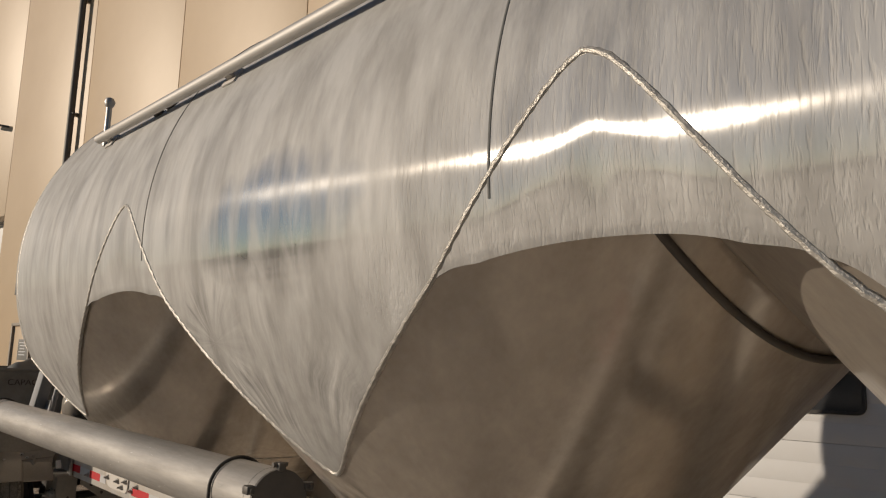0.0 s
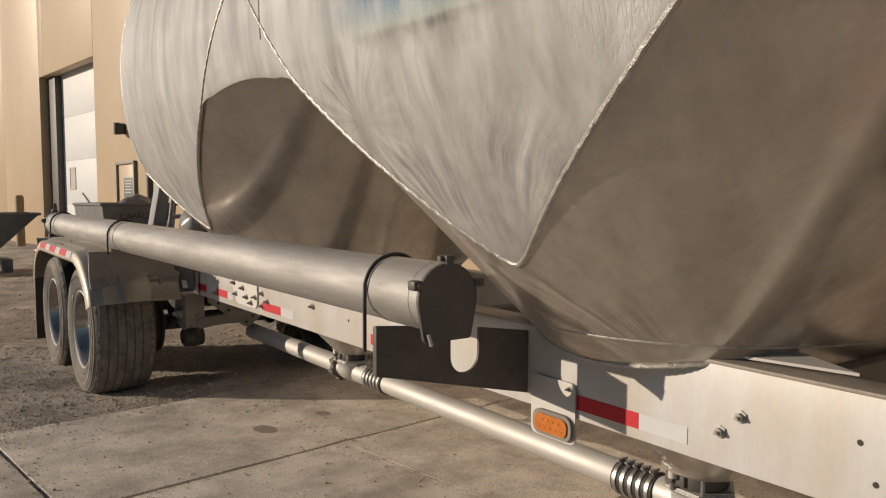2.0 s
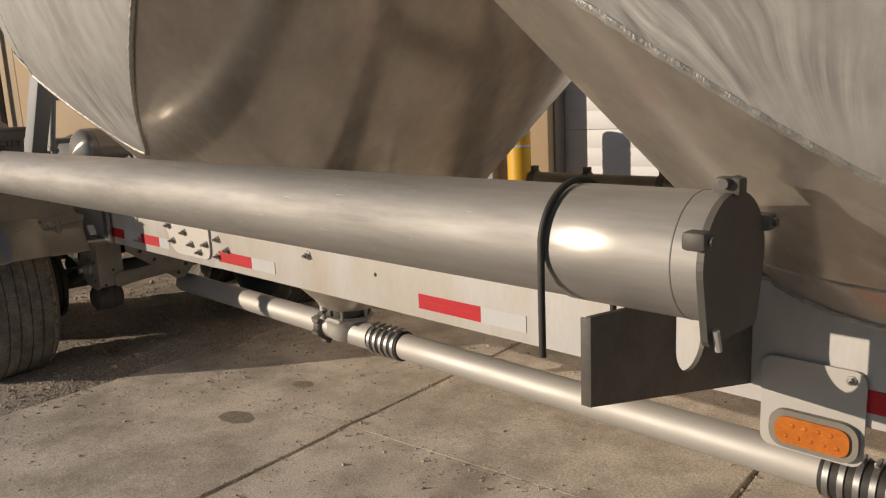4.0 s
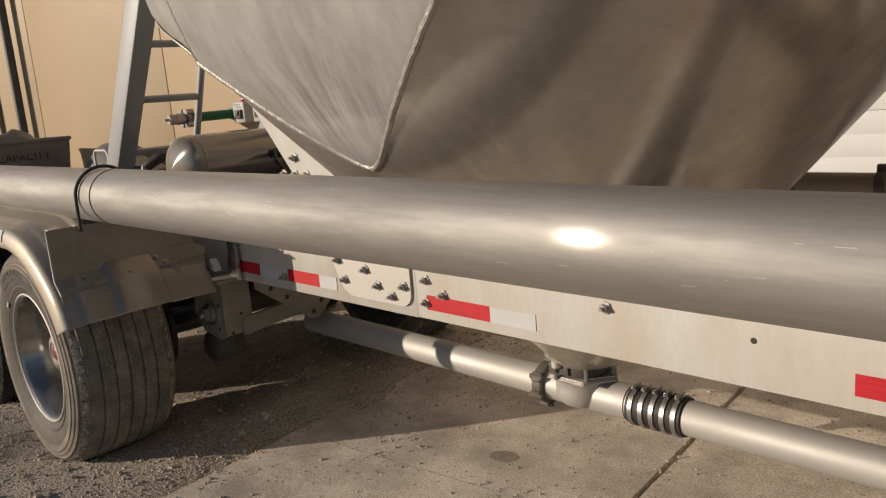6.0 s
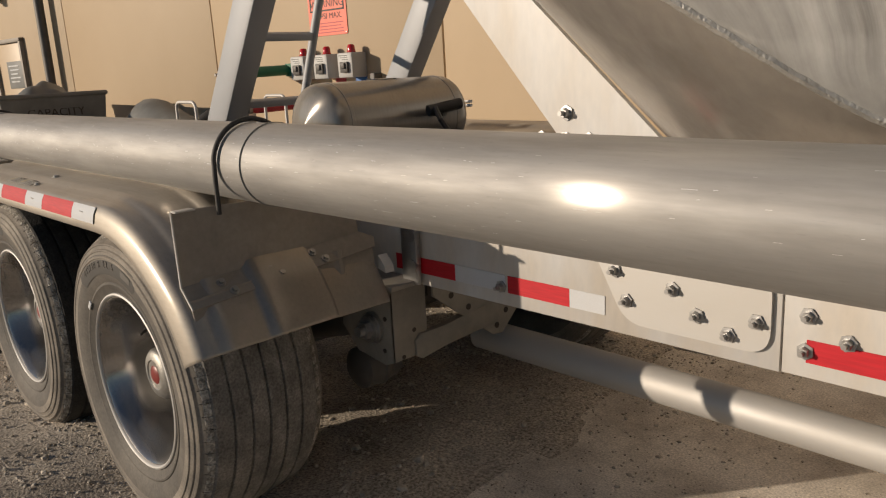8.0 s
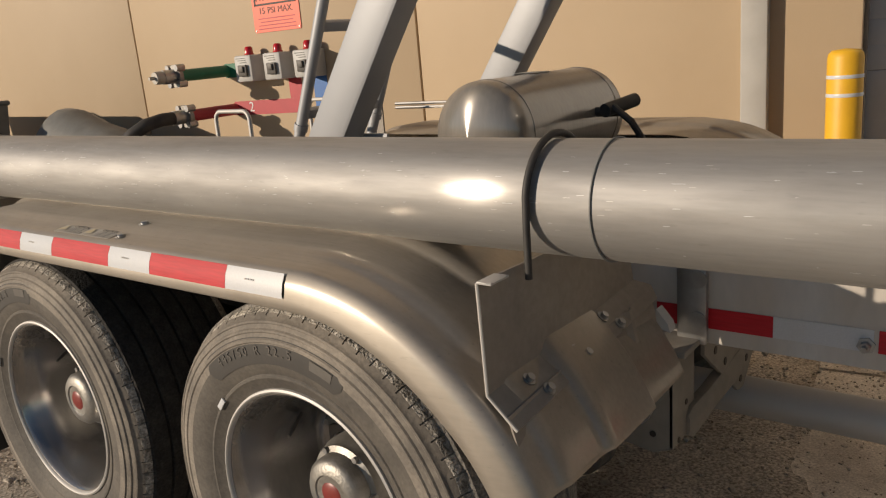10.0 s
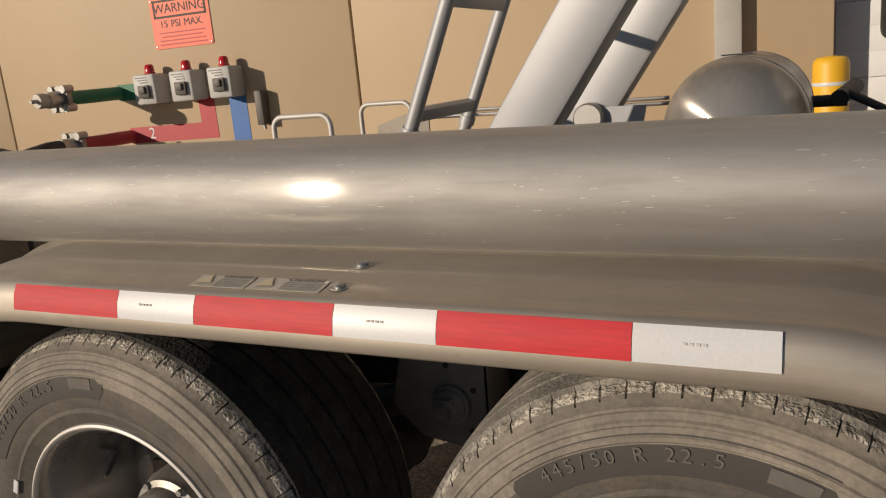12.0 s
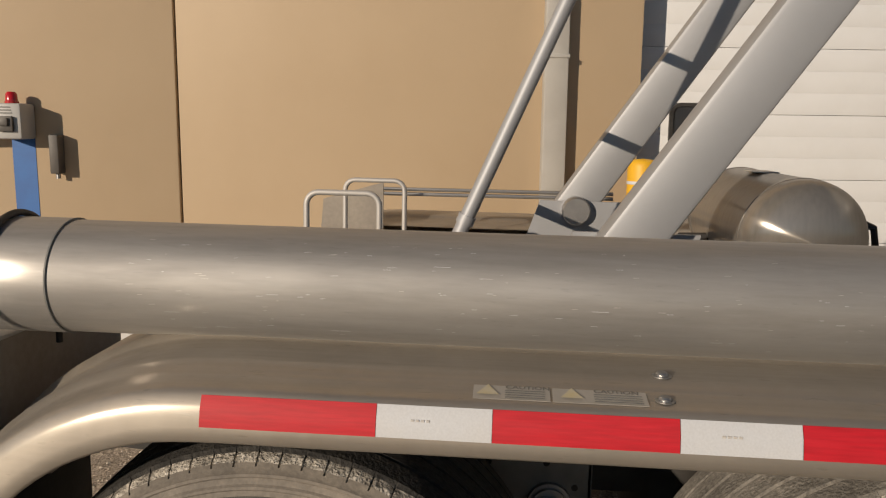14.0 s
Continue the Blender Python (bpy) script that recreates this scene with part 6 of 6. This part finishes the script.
# hose tube on the far side
bm = bmesh.new()
rod(bm, (3.70, 2.28, local(3.7, 1.052)), (9.0, 2.28, local(9, 1.03)), 0.042, 24)
ft = part("far_hose_tube", bm, PLATE, trailer, "dull far-side pipe with clamps")
for x in (3.73, 4.06, 4.48):
    bm = bmesh.new()
    lathe(bm, [(0.043, x - 0.02), (0.051, x - 0.015), (0.051, x + 0.015), (0.043, x + 0.02)], 20, "x", (0, 2.28, local(x, 1.051)))
    box(bm, (x, 2.28, local(x, 1.051) + 0.06), (0.035, 0.03, 0.03), 0.004)
    part("pipe_clamp", bm, DARK, ft)

# ---- rear superstructure ----
def strut(y, x0, z0, x1, z1, w, d, name, label):
    """A rectangular tube leaning forwards in the x, z plane; w across it, d along y."""
    bm = bmesh.new()
    a, b = Vector((x0, 0, z0)), Vector((x1, 0, z1))
    ln = (b - a).length
    tilt = math.degrees(math.atan2(x1 - x0, z1 - z0))
    box(bm, (0, 0, 0), (w, d, ln), 0.014)
    bmesh.ops.transform(bm, matrix=pose((x0 + x1) / 2, y, (z0 + z1) / 2, 0, tilt, 0), verts=bm.verts[:])
    return part(name, bm, STRUT, trailer, label)


z = local(0.8, 1.0)
strut(0.775, 0.575, z + 0.0, 1.90, z + 1.93, 0.135, 0.10, "strut", "silver rectangular rear strut")
strut(1.72, 0.525, z + 0.0, 1.90, z + 2.02, 0.135, 0.10, "strut", "silver rectangular rear strut")
for y, x in ((1.66, 0.70), (0.72, 0.75)):
    bm = bmesh.new()
    zb = local(0.7, 1.05)
    prism(bm, [(x - 0.20, zb), (x - 0.115, zb + 0.245), (x + 0.20, zb + 0.245), (x + 0.15, zb)], 0.012, pose(0, y - 0.012 if y > 1 else y + 0.1, 0))
    fp = part("strut_foot", bm, STRUT, trailer, "silver strut foot plate", smooth=False)
    if y > 1:
        bm = bmesh.new()
        lathe(bm, [(0.0, -0.03), (0.045, -0.03), (0.05, -0.024), (0.05, 0.02)], 28, "y", (0.712, y - 0.02, local(0.7, 1.262)))
        part("pivot_pin", bm, STEEL, fp)
ladder_rail = None
for y in (1.02, 1.435):
    bm = bmesh.new()
    a, b = Vector((0.27, y, local(0.3, 1.10))), Vector((0.96, y, local(0.9, 2.70)))
    rod(bm, a, b, 0.021, 16)
    rod(bm, a + (b - a) * 0.115, a + (b - a) * 0.13, 0.026, 14)
    ladder_rail = part("ladder_rail", bm, STRUT, trailer, "silver tubular ladder rail")
for k in range(5):
    zz = 1.345 + 0.30 * k
    xx = 0.27 + (zz - 1.10) * 0.431
    bm = bmesh.new()
    box(bm, (xx, 1.2275, local(xx, zz)), (0.03, 0.41, 0.036), 0.004, pose(0, 0, 0, 0, 23, 0))
    part("ladder_rung", bm, STRUT, trailer)
for x0, y in ((-0.088, 0.98), (-0.086, 1.49)):
    zz = local(0, 1.368)
    bm = bmesh.new()
    pts = [(x0, y, zz - 0.36), (x0, y, zz - 0.2), (x0, y, zz - 0.05)] + [(x0 + 0.035 - 0.035 * math.cos(t), y, zz - 0.035 + 0.035 * math.sin(t)) for t in np.linspace(0, math.pi / 2, 6)]
    pts += [(x0 + 0.17 + 0.035 * math.sin(t), y, zz - 0.035 + 0.035 * math.cos(t)) for t in np.linspace(0, math.pi / 2, 6)] + [(x0 + 0.205, y, zz - 0.2), (x0 + 0.205, y, zz - 0.36)]
    bent_tube(bm, pts, 0.0085, 10)
    part("grab_hoop", bm, PIPE, trailer, "thin bent metal grab hoop")
# rear deck on the frame
bm = bmesh.new()
box(bm, (0.3, CY, local(0.3, 1.02)), (2.2, 1.0, 0.02), 0.004)
part("rear_deck", bm, PLATE, trailer, "dusty rear deck plate")
bm = bmesh.new()
for z0 in (1.265, 1.285):
    rod(bm, (-0.1, 2.1, local(0.5, z0)), (0.9, 2.1, local(0.9, z0)), 0.008, 8)
part("air_line", bm, STEEL, trailer)
bm = bmesh.new()
prism(bm, [(-0.28, local(0, 1.03)), (-0.02, local(0, 1.03)), (-0.02, local(0, 1.33)), (-0.06, local(0, 1.32)), (-0.26, local(0, 1.26))], 0.01, pose(0, 1.9, 0))
part("deck_bracket", bm, PLATE, trailer, smooth=False)

# air tank across the frame
bm = bmesh.new()
AX, AZ, AR = 1.235, local(1.25, 1.272), 0.158
prof = [(max(AR * math.cos(t), 0.002), 0.925 - 0.085 * math.sin(t)) for t in np.linspace(math.pi / 2, 0, 12)] + [(AR, 0.95), (AR + 0.002, 0.952), (AR + 0.002, 0.965), (AR, 0.967), (AR, 1.50), (AR + 0.002, 1.502), (AR + 0.002, 1.515), (AR, 1.517)]
prof += [(max(AR * math.cos(t), 0.002), 1.535 + 0.085 * math.sin(t)) for t in np.linspace(0, math.pi / 2, 10)]
lathe(bm, prof, 56, "y", (AX, 0, AZ))
at_ = part("air_tank", bm, AIR_ALU, trailer, "polished cylindrical air tank with domed ends")
for y in (1.1, 1.5):
    bm = bmesh.new()
    box(bm, (AX, y, AZ - AR - 0.03), (0.26, 0.05, 0.12), 0.006)
    part("tank_saddle", bm, DARK, at_)
bm = bmesh.new()
box(bm, (AX - 0.02, 1.25, AZ + AR + 0.001), (0.075, 0.10, 0.003), 0.001)
part("tank_label", bm, LABEL, at_, smooth=False)
bm = bmesh.new()
rod(bm, (AX + AR - 0.01, 1.35, AZ + 0.02), (AX + AR + 0.08, 1.35, AZ + 0.02), 0.016, 10)
rod(bm, (AX + AR + 0.06, 1.28, AZ + 0.03), (AX + AR + 0.10, 1.42, AZ + 0.05), 0.022, 10)
bent_tube(bm, [(AX + AR + 0.08, 1.3, AZ + 0.04), (AX + AR + 0.16, 1.25, AZ + 0.0), (AX + AR + 0.2, 1.3, AZ - 0.1), (AX + AR + 0.2, 1.35, AZ - 0.22)], 0.011, 8)
part("air_valve", bm, BLACK, at_, "black air valve with its hose")
bm = bmesh.new()
bent_tube(bm, [(AX - AR + 0.01, 1.3, AZ - 0.05), (AX - AR - 0.07, 1.3, AZ - 0.05), (AX - AR - 0.1, 1.3, AZ - 0.12)], 0.015, 8)
part("air_hose", bm, BLACK, at_)
bm = bmesh.new()
for x in (1.55, 1.9):
    box(bm, (x, 1.3, local(x, 1.08)), (0.22, 0.5, 0.12), 0.02)
part("valve_box", bm, BLACK, trailer)

# ---- pavement slabs, stones, stain (last) ----
pavement = thing("pavement", "dusty worn concrete slabs with gravel in the joints", "pavement", at=WALL_AT, kind="structure")
US = (3.68, 5.27, 6.90, 8.50, 10.1, 11.8)
DS = (7.6, 6.0, 4.45, 2.85, 1.4, 0.02)
BURIED = -DS[2]                                  # this joint is filled with grit


def slab_level(u, v, i, j):
    return GZ + 0.018 + 0.003 * noise.noise((i * 3.3, j * 1.7, 0)) + 0.0025 * noise.noise((u * 2, v * 2, 9))


for i in range(len(US) - 1):
    for j in range(len(DS) - 1):
        x0, x1, y0, y1 = US[i], US[i + 1], -DS[j], -DS[j + 1]
        bm = bmesh.new()
        nx = ny = 10
        grid = [[None] * (ny + 1) for _ in range(nx + 1)]
        for a in range(nx + 1):
            for b in range(ny + 1):
                x, y = x0 + (x1 - x0) * a / nx, y0 + (y1 - y0) * b / ny
                filled = abs(y - BURIED) < 0.01
                edge = min(a, b, nx - a, ny - b)
                gap = 0.013 + 0.006 * noise.noise((x * 3, y * 3, 4))
                if a == 0: x += gap
                if a == nx: x -= gap
                if b == 0: y += 0.002 if filled else gap
                if b == ny: y -= 0.002 if filled else gap
                grid[a][b] = bm.verts.new((x, y, slab_level(x, y, i, j) - (0.007 if edge == 0 and not filled else 0.001 if edge == 0 else 0)))
        for a in range(nx):
            for b in range(ny):
                bm.faces.new((grid[a][b], grid[a + 1][b], grid[a + 1][b + 1], grid[a][b + 1]))
        rim = [grid[a][0] for a in range(nx + 1)] + [grid[nx][b] for b in range(1, ny + 1)] + [grid[a][ny] for a in range(nx - 1, -1, -1)] + [grid[0][b] for b in range(ny - 1, 0, -1)]
        low = [bm.verts.new((v.co.x, v.co.y, GZ - 0.05)) for v in rim]
        for k in range(len(rim)):
            bm.faces.new((rim[k], rim[(k + 1) % len(rim)], low[(k + 1) % len(rim)], low[k]))
        part("concrete_slab", bm, SLAB, pavement)


def stain(x, y, rx, ry, label):
    """A soaked-in patch that follows the slab's surface."""
    bm = bmesh.new()
    turn = pose(x, y, 0, 0, 0, 10)

    def soak(r, t):
        k = 1 + 0.14 * noise.noise((math.cos(t) * 2, math.sin(t) * 2, x)) + 0.06 * noise.noise((math.cos(t) * 9, math.sin(t) * 9, y))
        p = turn @ Vector((r * rx * math.cos(t) * k, r * ry * math.sin(t) * k, 0))
        q = WALL_AT.inverted() @ p
        i = sum(u < q.x for u in US) - 1
        j = sum(-d < q.y for d in DS) - 1
        return bm.verts.new((p.x - x, p.y - y, slab_level(q.x, q.y, i, j) + 0.0012))

    rings = [[soak(r, 2 * math.pi * k / 40) for k in range(40)] for r in (0.3, 0.7, 1.0)]
    bm.faces.new(rings[0])
    for m in (0, 1):
        for k in range(40):
            bm.faces.new((rings[m][k], rings[m][(k + 1) % 40], rings[m + 1][(k + 1) % 40], rings[m + 1][k]))
    ob = part("oil_stain", bm, OIL, None, at=pose(x, y, 0))
    tagged(ob, label, "stain", kind="structure")


stain(3.122, 0.764, 0.10, 0.062, "dark oil stain on the concrete slab")
stain(3.0, 1.224, 0.062, 0.045, "small dark oil stain on the concrete slab")


def on_slab(p):
    return US[0] < p.x < US[-1] and -DS[0] < p.y < -DS[-1]


def stones(name, count, x0, x1, y0, y1, s0, s1, label, keep, mat=STONE):
    """Loose chips: each a low, uneven, flat-topped five-sided lump, resting on slab or soil."""
    verts, faces = [], []
    rng = random.Random(5)
    made = 0
    while made < count:
        x, y = rng.uniform(x0, x1), rng.uniform(y0, y1)
        if not keep(x, y, rng):
            continue
        made += 1
        p = WALL_AT.inverted() @ Vector((x, y, 0))
        flat = on_slab(p)
        s = (s0 + (s1 - s0) * rng.random() ** 2.2) * (0.7 if flat else 1)
        z = GZ + 0.018 if flat else ground_z(x, y)
        base, th, long = len(verts), rng.uniform(0, 6.28), rng.uniform(0.55, 1.0)
        c, d = math.cos(th), math.sin(th)
        lean, high = rng.uniform(-0.25, 0.25), s * rng.uniform(0.35, 0.8)
        for level, wide in ((-0.3 * s, 1.0), (high * 0.45, 1.05), (high, 0.62)):
            for k in range(5):
                a = k * 1.2566 + rng.uniform(-0.25, 0.25)
                r = s * wide * rng.uniform(0.8, 1.1)
                px, py = r * math.cos(a), r * math.sin(a) * long
                verts.append((x + px * c - py * d, y + px * d + py * c, z + level + (lean * px if level > 0 else 0)))
        for m in (0, 5):
            for k in range(5):
                faces.append((base + m + k, base + m + (k + 1) % 5, base + m + 5 + (k + 1) % 5, base + m + 5 + k))
        faces.append(tuple(base + 10 + k for k in range(5)))
    me = bpy.data.meshes.new(name)
    me.from_pydata(verts, [], faces)
    me.materials.append(mat)
    tagged(new(name, me), label, "gravel", kind="stuff")


def gravel_spot(x, y, rng):
    p = WALL_AT.inverted() @ Vector((x, y, 0))
    if not on_slab(p):
        return rng.random() < 0.8
    joint = min(min(abs(p.x - u) for u in US), min(abs(p.y + d) for d in DS))
    ridge = max(0.0, 1 - abs(p.y - BURIED + 0.05 * noise.noise((x * 3, 0, 2))) / 0.13) * (0.4 + 0.8 * max(0.0, 0.5 + noise.noise((x * 2.2, y * 2.2, 8))))
    drift = max(0.0, 1 - (p.x - US[0]) / 1.0) * max(0.0, 0.75 + 1.3 * noise.noise((x * 1.7, y * 1.7, 5)))
    return rng.random() < max(0.45 if joint < 0.03 else 0.03, ridge, 0.9 * drift)


stones("gravel", 42000, -4.0, 7.0, -1.6, 3.6, 0.0022, 0.011, "loose pale gravel over the dusty yard", gravel_spot)
stones("crumbs", 700, 1.8, 7.5, -0.8, 2.6, 0.005, 0.016, "pale crumbs and chips lying on the slabs", lambda x, y, r: r.random() < 0.5 + noise.noise((x * 2, y * 2, 1)))
stones("coarse_gravel", 4200, -9.0, 2.4, -2.5, 4.0, 0.006, 0.022, "scattered coarse stones in the yard", lambda x, y, r: r.random() < 0.8)


def grit_spot(x, y, rng):
    p = WALL_AT.inverted() @ Vector((x, y, 0))
    patch = noise.noise((x * 1.3, y * 1.3, 7)) + 0.6 * noise.noise((x * 4, y * 4, 3))
    return rng.random() < max(0.04, 0.3 + 0.9 * patch)


stones("grit", 6500, 0.4, 7.5, -0.6, 3.4, 0.002, 0.007, "dark grit and crumbs strewn over the slabs", grit_spot, GRIT)
